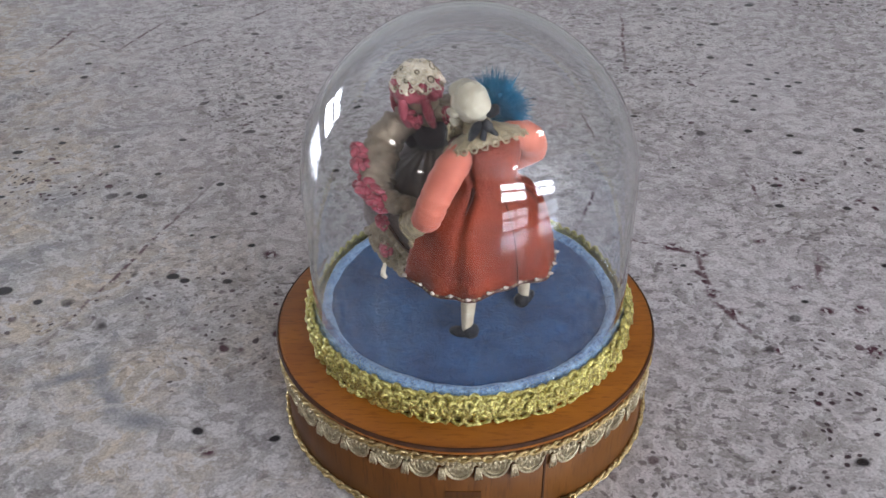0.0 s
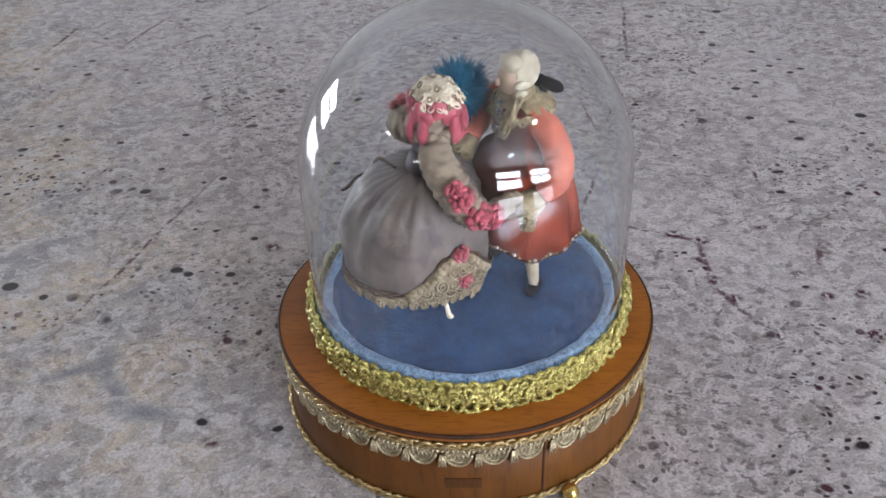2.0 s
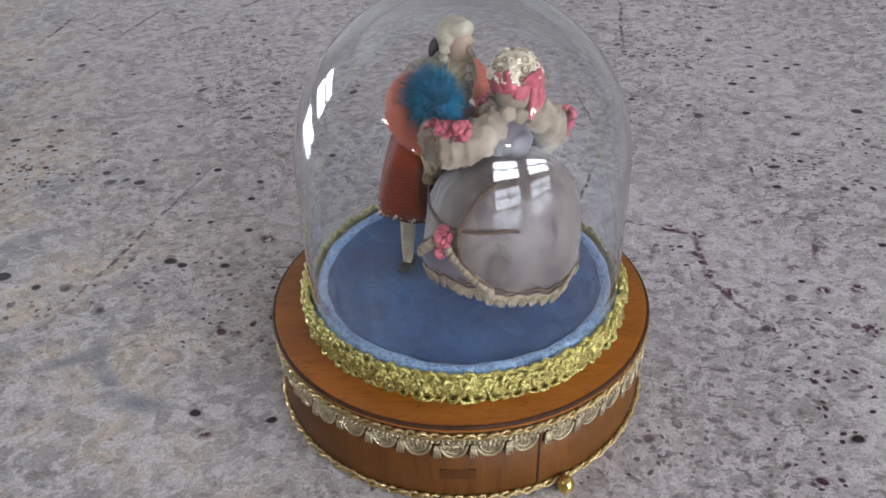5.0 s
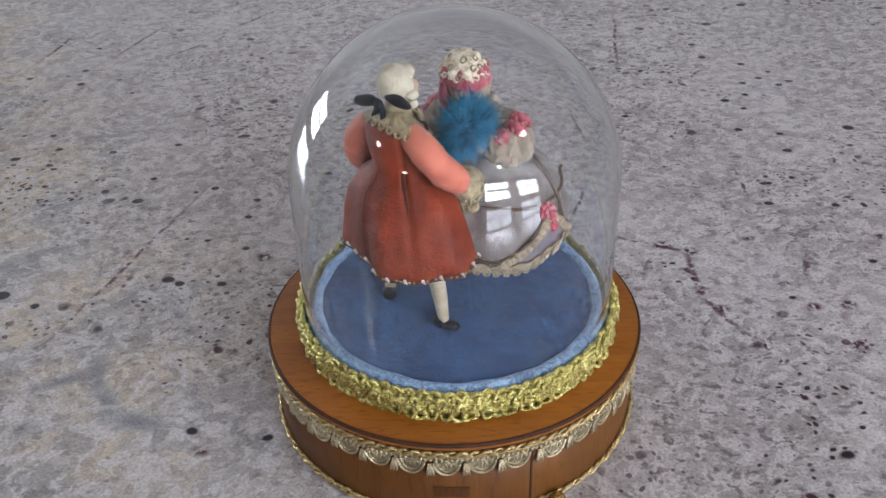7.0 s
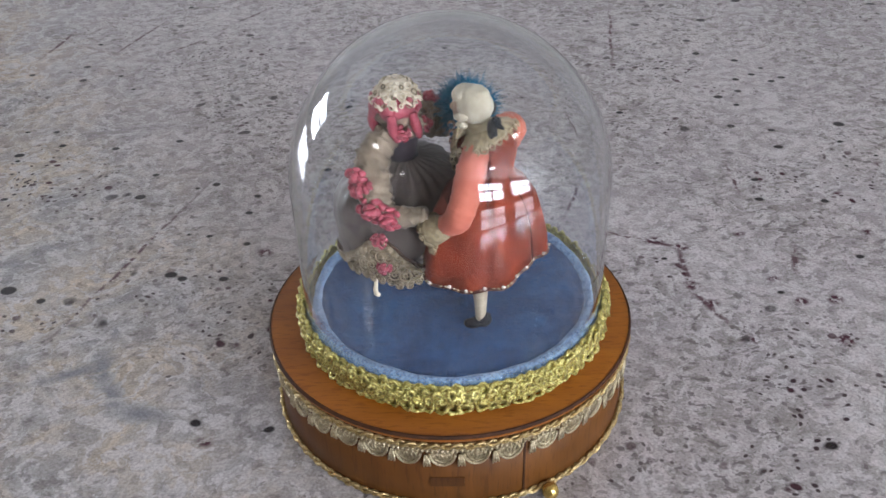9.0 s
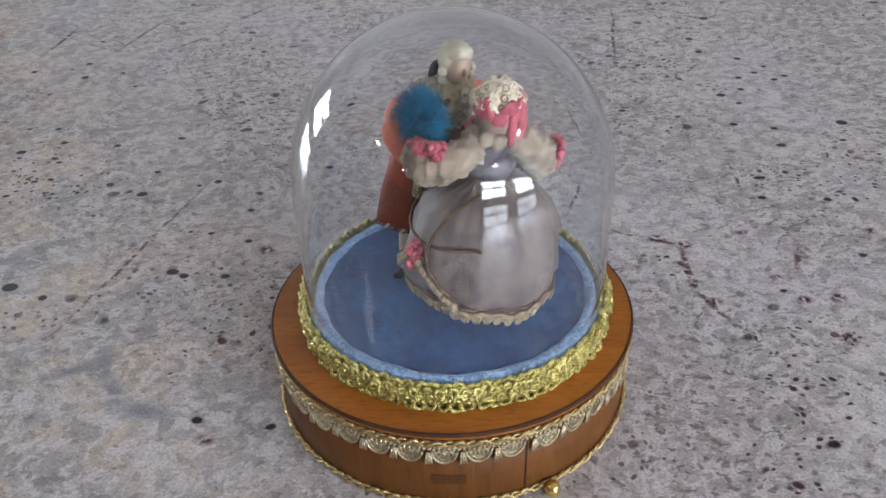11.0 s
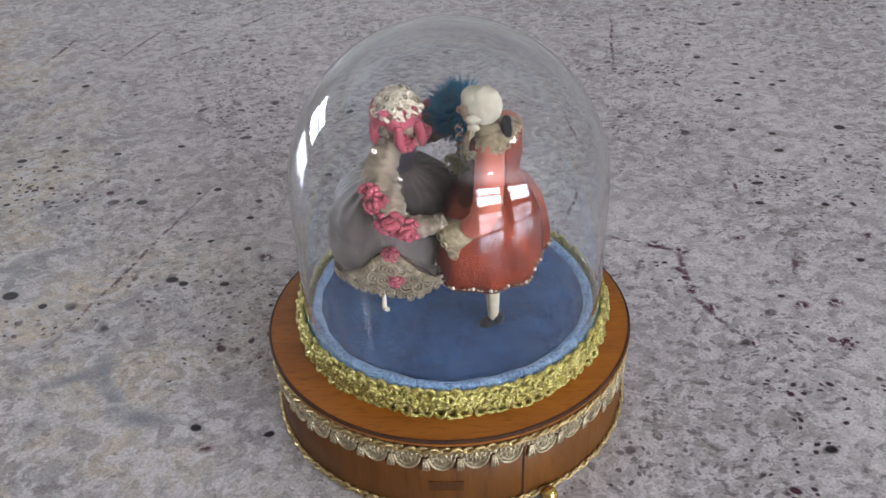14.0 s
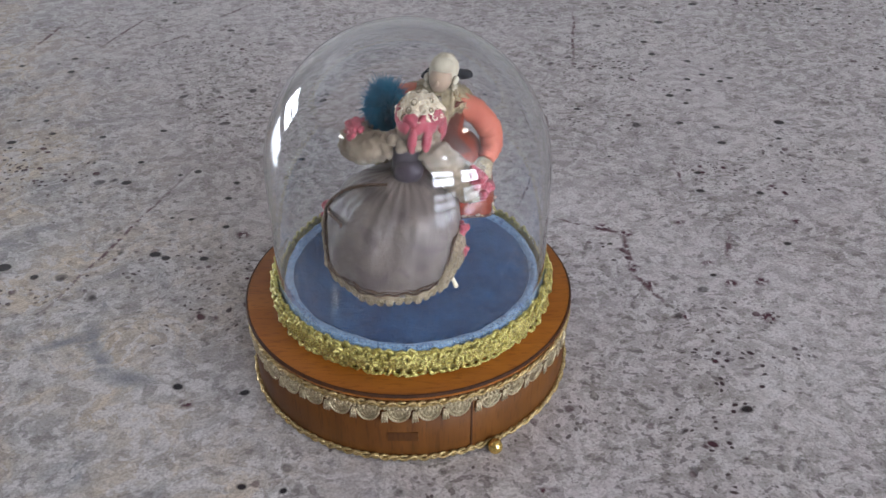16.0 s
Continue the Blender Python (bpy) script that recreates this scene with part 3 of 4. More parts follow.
def scallop_mesh():
    bm = bmesh.new()
    w, d = 0.0052, 0.0072
    web = [(0.92 * w * math.cos(a), 0.0, -0.84 * d * math.sin(a)) for a in np.linspace(0.02, math.pi - 0.02, 13)]
    for y, flip in ((0.0001, 1), (0.0003, -1)):
        vs = [bm.verts.new((p[0], y, p[2])) for p in web][::flip]
        bm.faces.new(vs)
    arc = [(w * math.cos(a), 0.0006, -d * math.sin(a) * 0.92) for a in np.linspace(0.12, math.pi - 0.12, 13)]
    tube(bm, arc, 0.00062, 6)
    arc = [(0.74 * w * math.cos(a), 0.0006, -0.72 * d * math.sin(a)) for a in np.linspace(0.1, math.pi - 0.1, 11)]
    tube(bm, arc, 0.00034, 5)
    for i in range(5):
        x = -0.60 * w + i * 0.30 * w
        tube(bm, [(x - 0.0008, 0.0005, 0.0), (x + 0.0010, 0.0005, -0.60 * d * math.sqrt(max(0.05, 1 - (x / w) ** 2)))], 0.00024, 4)
        tube(bm, [(x + 0.0008, 0.0006, 0.0), (x - 0.0010, 0.0006, -0.60 * d * math.sqrt(max(0.05, 1 - (x / w) ** 2)))], 0.00024, 4)
    for s in (-0.5, 0.0, 0.5):
        tube(bm, [(w * 1.20 + s * 0.0009, 0.0006, -0.0010), (w * 1.20 + s * 0.0018, 0.0009, -0.0048), (w * 1.20 + s * 0.0024, 0.0008, -0.0068)], [0.0004, 0.0007, 0.0004], 5)
    me = bpy.data.meshes.new("scallop")
    for f in bm.faces:
        f.smooth = True
    bm.to_mesh(me)
    bm.free()
    me.materials.append(SILVERGOLD)
    return me


def bead_mesh(name, r, mat, u=8, v=5):
    bm = bmesh.new()
    blob(bm, (0, 0, 0), (r, r, r), 0, u=u, v=v)
    me = bpy.data.meshes.new(name)
    for f in bm.faces:
        f.smooth = True
    bm.to_mesh(me)
    bm.free()
    me.materials.append(mat)
    return me


COUNT = 37
me = scallop_mesh()
rng = random.Random(5)
for i in range(COUNT):
    ob = new("scallop", me)
    ob.parent = lace
    ob.matrix_local = on_side(SEAM_AT - 4.7 - i * (360 - 1.5) / COUNT, 0.0787, 0.0332 + rng.uniform(-0.0003, 0.0003)) @ pose(0, 0, 0, rng.uniform(-3, 5), rng.uniform(-3, 3), 0)
bm = bmesh.new()
for i in range(260):
    a = 2 * math.pi * i / 260
    blob(bm, (0.0795 * math.cos(a), 0.0795 * math.sin(a), 0.0338), (0.0008,) * 3, 0, u=6, v=4)
tagged(part("heading", bm, SILVERGOLD, lace, "row of tiny metal beads"), kind="stuff")

# brass stop peg at the foot
peg = part("peg", lathe(bmesh.new(), [(0.0010, 0.0), (0.0030, 0.0004), (0.0042, 0.0020), (0.0044, 0.0040), (0.0036, 0.0062), (0.0020, 0.0074), (0.0006, 0.0078)], 20, ends=(True, True)), BRASS, music_box, "small round brass foot")
peg.matrix_local = pose(0.0396, -0.0733, 0.0002) @ Matrix.Diagonal((0.78, 0.78, 0.9, 1))

# feet that hold the base clear of the worktop
for a in (30, 120, 210, 285):
    foot = part("foot", lathe(bmesh.new(), [(0.006, 0.0), (0.0065, 0.0008), (0.006, 0.0014)], 16, ends=(True, True)), BRASS, music_box)
    foot.matrix_local = pose(0.066 * math.cos(radians(a)), 0.066 * math.sin(radians(a)), 0.0)

# raised velvet stage
stage = part("stage", lathe(bmesh.new(), [(0.0618, TOP - 0.001), (0.0622, FELT - 0.002), (0.0616, FELT + 0.0010), (0.0598, FELT + 0.0017), (0.0580, FELT + 0.0009), (0.0570, FELT - 0.0008)], 128, centre=(CX, 0),
             wave=lambda a, i: 1 + 0.004 * math.sin(9 * a + i) + 0.003 * math.sin(23 * a)), PALEBLUE, music_box, "pale blue velvet rim of the stage")
rings = []
for r in (0.0005, 0.012, 0.026, 0.040, 0.050, 0.056, 0.0578, 0.0590):
    rings.append([(CX + r * math.cos(a), r * math.sin(a), FELT - (0.0012 if r > 0.0585 else 0.0) + 0.0003 * noise.noise(Vector((r * 60 * math.cos(a), r * 60 * math.sin(a), 0)))) for a in (2 * math.pi * j / 96 for j in range(96))])
part("velvet_floor", loft(bmesh.new(), rings[::-1], 0, (False, True)), BLUE, music_box, "blue velvet stage floor")

# gold gimp braid round the foot of the glass
braid = part("gold_braid", lathe(bmesh.new(), [(0.0655, TOP + 0.0004), (0.0664, TOP + 0.0006), (0.0664, TOP + 0.0118), (0.0655, TOP + 0.0120)], 128, centre=(CX, 0)), BRAIDGOLD, music_box, "wide yellow-gold gimp braid")


def loop_mesh(kind):
    bm = bmesh.new()
    pts = []
    for i in range(13):
        a = 2 * math.pi * i / 12
        if kind == 0:
            pts.append((0.0030 * math.sin(a), 0.0009 + 0.0007 * math.cos(2 * a), 0.0030 * math.cos(a)))
        else:
            pts.append((0.0034 * math.sin(a), 0.0010 + 0.0008 * math.sin(a), 0.0026 * math.sin(2 * a)))
    tube(bm, pts, 0.00128, 5, flat=0.8)
    me = bpy.data.meshes.new("loop")
    for f in bm.faces:
        f.smooth = True
    bm.to_mesh(me)
    bm.free()
    me.materials.append(BRAIDGOLD)
    return me


LOOPS = [loop_mesh(0), loop_mesh(1)]
for row, (z, k, kind) in enumerate(((0.0024, 84, 0), (0.0058, 84, 1), (0.0092, 84, 1))):
    for i in range(k):
        a = 360 * (i + 0.5 * (row % 2)) / k + rng.uniform(-0.8, 0.8)
        ob = new("loop", LOOPS[kind])
        ob.parent = braid
        m = pose(CX, 0, 0) @ on_side(a, 0.0664, TOP + z * 0.96 + rng.uniform(-0.0004, 0.0004))
        s = rng.uniform(0.76, 0.94)
        ob.matrix_local = m @ pose(0, 0, 0, rng.uniform(-14, 14), rng.uniform(-35, 35), rng.uniform(-12, 12)) @ Matrix.Diagonal((s, s, s, 1))

bm = bmesh.new()
line = []
for i in range(84 * 6 + 1):
    a = 2 * math.pi * i / (84 * 6)
    q = 0.0664 + 0.0005 * math.cos(42 * a)
    line.append((CX + q * math.cos(a), q * math.sin(a), TOP + 0.0116 + 0.0011 * math.sin(84 * a) + 0.0004 * math.sin(31 * a)))
tube(bm, line, 0.0010, 5)
part("braid_edge", bm, BRAIDGOLD, braid, "looped upper edge of the braid")

# ---- the glass dome ----
R, ZC, TH = 0.0650, 0.1105, 0.0013
prof = [(R - TH, TOP + 0.0006), (R - TH / 2, TOP + 0.0003), (R, TOP + 0.0006), (R, 0.060), (R, 0.085), (R, 0.100)]
prof += [(R * math.cos(a), ZC + R * math.sin(a)) for a in np.linspace(0, math.pi / 2 - 0.012, 26)]
prof += [((R - TH) * math.cos(a), ZC + (R - TH) * math.sin(a)) for a in np.linspace(math.pi / 2 - 0.012, 0, 26)]
prof += [(R - TH, 0.100), (R - TH, 0.085), (R - TH, 0.060)]
bm = bmesh.new()
k = 128
def blown(r, z, a):
    """The glass is a little uneven."""
    q = r * (1 + 0.0016 * math.sin(3 * a + 1) + 0.0010 * math.sin(5 * a + 90 * z))
    return q * math.cos(a), q * math.sin(a), z


rows = [[bm.verts.new(blown(r, z, 2 * math.pi * j / k)) for j in range(k)] for r, z in prof]
for i in range(len(rows)):
    if i == 31:
        continue
    a, b = rows[i], rows[(i + 1) % len(rows)]
    for j in range(k):
        q = (j + 1) % k
        bm.faces.new((a[j], a[q], b[q], b[j]))
bm.faces.new(rows[31])
bm.faces.new(rows[32][::-1])
bmesh.ops.recalc_face_normals(bm, faces=bm.faces[:])
dome = tagged(link("glass_dome", bm, GLASS), "clear blown glass dome over the dancing dolls", "glass dome")
dome.matrix_world = pose(CX, 0, 0)
dome.visible_shadow = False


# ---- the two dancing dolls; x and y from their common axis, z from the velvet ----
def rel(z):
    return z - FELT


def gentleman():
    bm = bmesh.new()
    M = {m: i for i, m in enumerate((CORAL, SLEEVE, SEAM, GOLDLACE, WIG, FACE, BLACK, STOCKING, PEARL, CRYSTAL, VEST))}
    cy = -0.021
    # flared coat
    prof = [(0.0060, 0.1388), (0.0140, 0.1362), (0.0142, 0.1290), (0.0122, 0.1210), (0.0140, 0.1178), (0.0196, 0.1135), (0.0235, 0.1075), (0.0260, 0.0990), (0.0274, 0.0900), (0.0280, 0.0835), (0.0268, 0.0830), (0.0230, 0.0900), (0.0100, 0.1080)]

    def fold(a, i):
        k = min(max((i - 3) / 6, 0), 1)
        pleat = sum(math.exp(-((math.remainder(a - radians(g), 2 * math.pi)) / 0.10) ** 2) for g in (-36, -146))
        return 1 + k * (0.050 * math.sin(5 * a + 0.6) + 0.03 * math.sin(11 * a + 1.9)) + 0.10 * k * math.cos(2 * a) - 0.16 * pleat * (1.15 - k)

    rings = []
    for i, (r, z) in enumerate(prof):
        ring = []
        for j in range(96):
            a = 2 * math.pi * j / 96
            q = r * fold(a, i) + 0.0009 * min(1, i / 5) * noise.noise(Vector((2.2 * math.cos(a), 2.2 * math.sin(a), z * 70)))
            ring.append((q * math.cos(a) - 0.0055 * min(i, 9) / 9, cy + 0.0018 * max(0, i - 4) / 5 + (0.74 if i < 4 else 0.79 + 0.02 * min(i - 4, 5)) * q * math.sin(a), rel(z + (0.0012 * math.sin(3 * a + 1) if i in (9, 10) else 0))))
        rings.append(ring)
    loft(bm, rings, M[CORAL])
    for f in bm.faces:  # the coat stands open over a dark waistcoat
        c = f.calc_center_median()
        if c.y - cy > (0.30 if c.z > rel(0.113) else 0.62) * math.hypot(c.x, c.y - cy) and c.z > rel(0.092):
            f.material_index = M[VEST]
    hem = rings[9]
    tube(bm, hem + hem[:1], 0.00065, 5, M[SEAM])
    for j in range(96):
        blob(bm, Vector(hem[j]) + Vector((0, 0, 0.0004)), (0.0007, 0.0007, 0.0005), M[GOLDLACE if j % 3 else SEAM], 0.3, 900, 6, 4, j)
    for j in range(0, 96, 4):
        p = Vector(hem[j])
        d = Vector((p.x, p.y - cy, 0)).normalized()
        blob(bm, p + d * 0.0006 + Vector((0, 0, 0.0012)), (0.0008,) * 3, M[PEARL], u=8, v=6)
        blob(bm, p + d * 0.0006 + Vector((0.0011, 0, 0.0008)), (0.0005,) * 3, M[PEARL], u=6, v=4)
    # back seam, and the dark vents at the waist that open into pleats
    for ang, last, width in ((-92, 10, (0.0003, 0.0003)), (-36, 7, (0.0015, 0.0003)), (-146, 6, (0.0011, 0.0003))):
        a = radians(ang)
        line = []
        for i in range(3, last):
            r, z = prof[i]
            q = r * fold(a, i) + 0.0003
            line.append((q * math.cos(a) - 0.0055 * i / 9, cy + 0.0018 * max(0, i - 4) / 5 + (0.74 if i < 4 else 0.79 + 0.02 * min(i - 4, 5)) * q * math.sin(a), rel(z)))
        line = smooth_line(line, 4)
        tube(bm, line, spread(width, len(line)), 5, M[SEAM])
    # legs and shoes
    for fx, fy, kx, ky, ta in ((-0.0168, -0.0229, -0.0145, -0.0215, 135), (0.0148, -0.0190, 0.0125, -0.0205, 20)):
        sleeve(bm, [(kx * 0.9, ky, rel(0.092)), (kx, ky, rel(0.078)), ((fx + kx) / 2, (fy + ky) / 2, rel(0.068)), (fx, fy, rel(0.0560))], [0.0034, 0.0033, 0.0030, 0.0020], M[STOCKING], 12)
        turn = Euler((0, 0, radians(ta))).to_matrix()
        blob(bm, Vector((fx, fy, rel(0.0549))) + turn @ Vector((0.0022, 0, 0)), (0.0052, 0.0027, 0.0020), M[BLACK], 0.2, 300, 14, 8, 2.0, turn)
        blob(bm, Vector((fx, fy, rel(0.0556))) + turn @ Vector((-0.0016, 0, 0)), (0.0034, 0.0032, 0.0034), M[BLACK], 0, u=10, v=6)
    # arms
    sleeve(bm, [(-0.0085, cy, rel(0.1345)), (-0.0178, cy - 0.002, rel(0.1300)), (-0.0258, cy - 0.003, rel(0.1218)), (-0.0290, cy - 0.001, rel(0.1140)), (-0.0284, cy + 0.004, rel(0.1090))], [0.0050, 0.0056, 0.0054, 0.0052, 0.0042], M[SLEEVE], 18, 0.08, 6, 1.3, 0.0005)
    sleeve(bm, [(0.0085, cy, rel(0.1350)), (0.0165, cy - 0.001, rel(0.1325)), (0.0212, cy + 0.003, rel(0.1250)), (0.0190, cy + 0.010, rel(0.1185)), (0.0155, cy + 0.0135, rel(0.1150))], [0.0050, 0.0060, 0.0058, 0.0054, 0.0042], M[SLEEVE], 18, 0.08, 6, 4.7, 0.0005)
    # gold lace cuffs and hands
    for p, d in (((-0.0280, cy + 0.0068, rel(0.1065)), (0.15, 0.60, -0.45)), ((0.0145, cy + 0.0155, rel(0.1130)), (-0.2, 0.6, -0.4))):
        p, d = Vector(p), Vector(d).normalized()
        tube(bm, [p - d * 0.0030, p - d * 0.0005, p + d * 0.0030, p + d * 0.0052], [0.0040, 0.0050, 0.0064, 0.0072], 14, M[GOLDLACE])
        q = d.to_track_quat("Z", "Y")
        for i in range(12):
            a = 2 * math.pi * i / 12
            torus(bm, p + d * 0.0058 + q @ Vector((0.0068 * math.cos(a), 0.0068 * math.sin(a), 0)), 0.0014, 0.0005, q @ Vector((math.cos(a), math.sin(a), 0.2)), M[GOLDLACE], 8, 4)
        rings = []
        for w, h in ((0.0046, 0.0), (0.0056, -0.0035), (0.0062, -0.0070), (0.0050, -0.0096)):
            rings.append([p + d * 0.0030 + Vector((w * math.cos(a) * 0.8, w * math.sin(a) * 0.55 + 0.0006 * math.sin(5 * a), h + 0.0008 * math.sin(6 * a))) for a in (2 * math.pi * j / 30 for j in range(30))])
        loft(bm, rings, M[GOLDLACE])
        for i in range(14):
            a = 2 * math.pi * i / 14
            torus(bm, p + d * 0.0030 + Vector((0.0050 * math.cos(a), 0.0034 * math.sin(a), -0.0080)), 0.0014, 0.0005, (math.cos(a), math.sin(a), 0.1), M[GOLDLACE], 8, 4)
            blob(bm, p + d * 0.0030 + Vector((0.0052 * math.cos(a), 0.0036 * math.sin(a), -0.0050)), (0.0006,) * 3, M[PEARL if i % 3 == 0 else GOLDLACE], u=6, v=4)
        blob(bm, p + d * 0.0085, (0.0026, 0.0026, 0.0036), M[FACE], 0.2, 300, 10, 8, 1, q.to_matrix())
    # lace collar lying on the shoulders
    rings = []
    for r, z in ((0.0042, 0.1425), (0.0066, 0.1410), (0.0118, 0.1392), (0.0150, 0.1372), (0.0160, 0.1355), (0.0150, 0.1355)):
        rings.append([(r * (1 + 0.04 * math.sin(17 * a)) * math.cos(a), cy + (0.76 - 0.22 * max(0, -math.sin(a))) * r * (1 + 0.04 * math.sin(17 * a)) * math.sin(a), rel(z - 0.004 * max(0, math.sin(a)) * (r / 0.013) + 0.5 * (0.1425 - z) * max(0, -math.sin(a)))) for a in (2 * math.pi * j / 72 for j in range(72))])
    loft(bm, rings, M[GOLDLACE])
    for i in range(22):
        a = 2 * math.pi * i / 22
        torus(bm, (0.0160 * math.cos(a), cy + (0.0122 - 0.0035 * max(0, -math.sin(a))) * math.sin(a), rel(0.1358 - 0.005 * max(0, math.sin(a)) + 0.0033 * max(0, -math.sin(a)))), 0.0012, 0.00045, (math.cos(a), math.sin(a), 0.6), M[GOLDLACE], 8, 4)
    # jabot with glass beads
    rings = []
    for w, y, z in ((0.0046, 0.0046, 0.1450), (0.0070, 0.0078, 0.1400), (0.0078, 0.0096, 0.1345), (0.0060, 0.0104, 0.1285), (0.0036, 0.0100, 0.1240)):
        rings.append([(-0.0030 + w * math.cos(a), cy + y + 0.0012 * math.sin(a) + 0.0009 * math.sin(5 * a + z * 900), rel(z + 0.0006 * math.sin(7 * a))) for a in (2 * math.pi * j / 36 for j in range(36))])
    loft(bm, rings, M[GOLDLACE])
    for i in range(16):
        t = i / 15
        torus(bm, (-0.0030 + (0.0068 - 0.0020 * t) * (1 if i % 2 else -1), cy + 0.0070 + 0.0036 * t, rel(0.1415 - 0.0150 * t)), 0.0015, 0.0005, (0.3 * (1 if i % 2 else -1), 1, 0.2), M[GOLDLACE], 8, 4)
    for i in range(4):
        blob(bm, (-0.0042 + 0.0004 * math.sin(i * 2.1), cy + 0.0128, rel(0.1400 - 0.0037 * i)), (0.0017, 0.0017, 0.0019), M[CRYSTAL], u=10, v=8)
    # head: face, wig with side rolls, black bow
    hx, hy, hz = -0.0026, cy + 0.0045, 0.1488
    tube(bm, [(hx * 0.6, cy + 0.001, rel(0.136)), (hx, hy, rel(0.148))], 0.0034, 12, M[FACE])
    tube(bm, [(hx * 0.6, cy + 0.0015, rel(0.1385)), (hx * 0.7, cy + 0.002, rel(0.1412)), (hx * 0.8, cy + 0.003, rel(0.1440))], [0.0066, 0.0056, 0.0044], 16, M[GOLDLACE])
    blob(bm, (hx, hy + 0.0020, rel(hz - 0.0008)), (0.0054, 0.0056, 0.0070), M[FACE], 0.05, 200, 20, 14)
    blob(bm, (hx, hy + 0.0080, rel(hz - 0.0014)), (0.0012, 0.0014, 0.0016), M[FACE], 0, u=8, v=6)
    blob(bm, (hx, hy - 0.0012, rel(hz + 0.0014)), (0.0066, 0.0070, 0.0078), M[WIG], 0.08, 420, 36, 26, 3.3)
    blob(bm, (hx, hy + 0.0028, rel(hz + 0.0050)), (0.0055, 0.0042, 0.0034), M[WIG], 0.12, 300, 18, 12, 5.1)
    for s in (-1, 1):
        blob(bm, (hx + s * 0.0064, hy + 0.0012, rel(hz - 0.0016)), (0.0016, 0.0030, 0.0018), M[WIG], 0.2, 400, 12, 8, s)
        blob(bm, (hx + s * 0.0062, hy + 0.0012, rel(hz - 0.0052)), (0.0014, 0.0026, 0.0016), M[WIG], 0.2, 400, 12, 8, s + 2)
        # bow loops behind the neck
        turn = Euler((radians(15), radians(s * 14), radians(28))).to_matrix()
        blob(bm, (hx + s * 0.0062, hy - 0.0080 + s * 0.0030, rel(hz - 0.0032 + s * 0.0010)), (0.0052, 0.0015, 0.0026), M[BLACK], 0.35, 260, 16, 10, s + 6, turn)
        sleeve(bm, [(hx + s * 0.001, hy - 0.0092, rel(hz - 0.005)), (hx + s * 0.003, hy - 0.0104, rel(hz - 0.009))], [0.0010, 0.0013], M[BLACK], 8)
    blob(bm, (hx, hy - 0.0098, rel(hz - 0.0042)), (0.0021, 0.0019, 0.0024), M[BLACK], 0.1, 300, 10, 8)
    for v in bm.verts:  # he leans to one side
        v.co.x -= 0.0085 * min(max((v.co.z - rel(0.083)) / 0.064, 0), 1.1)
    ob = link("gentleman_doll", bm, list(M))
    return tagged(ob, "dancing doll in coral satin coat with beaded hem and wig", "doll", "dancing dolls")


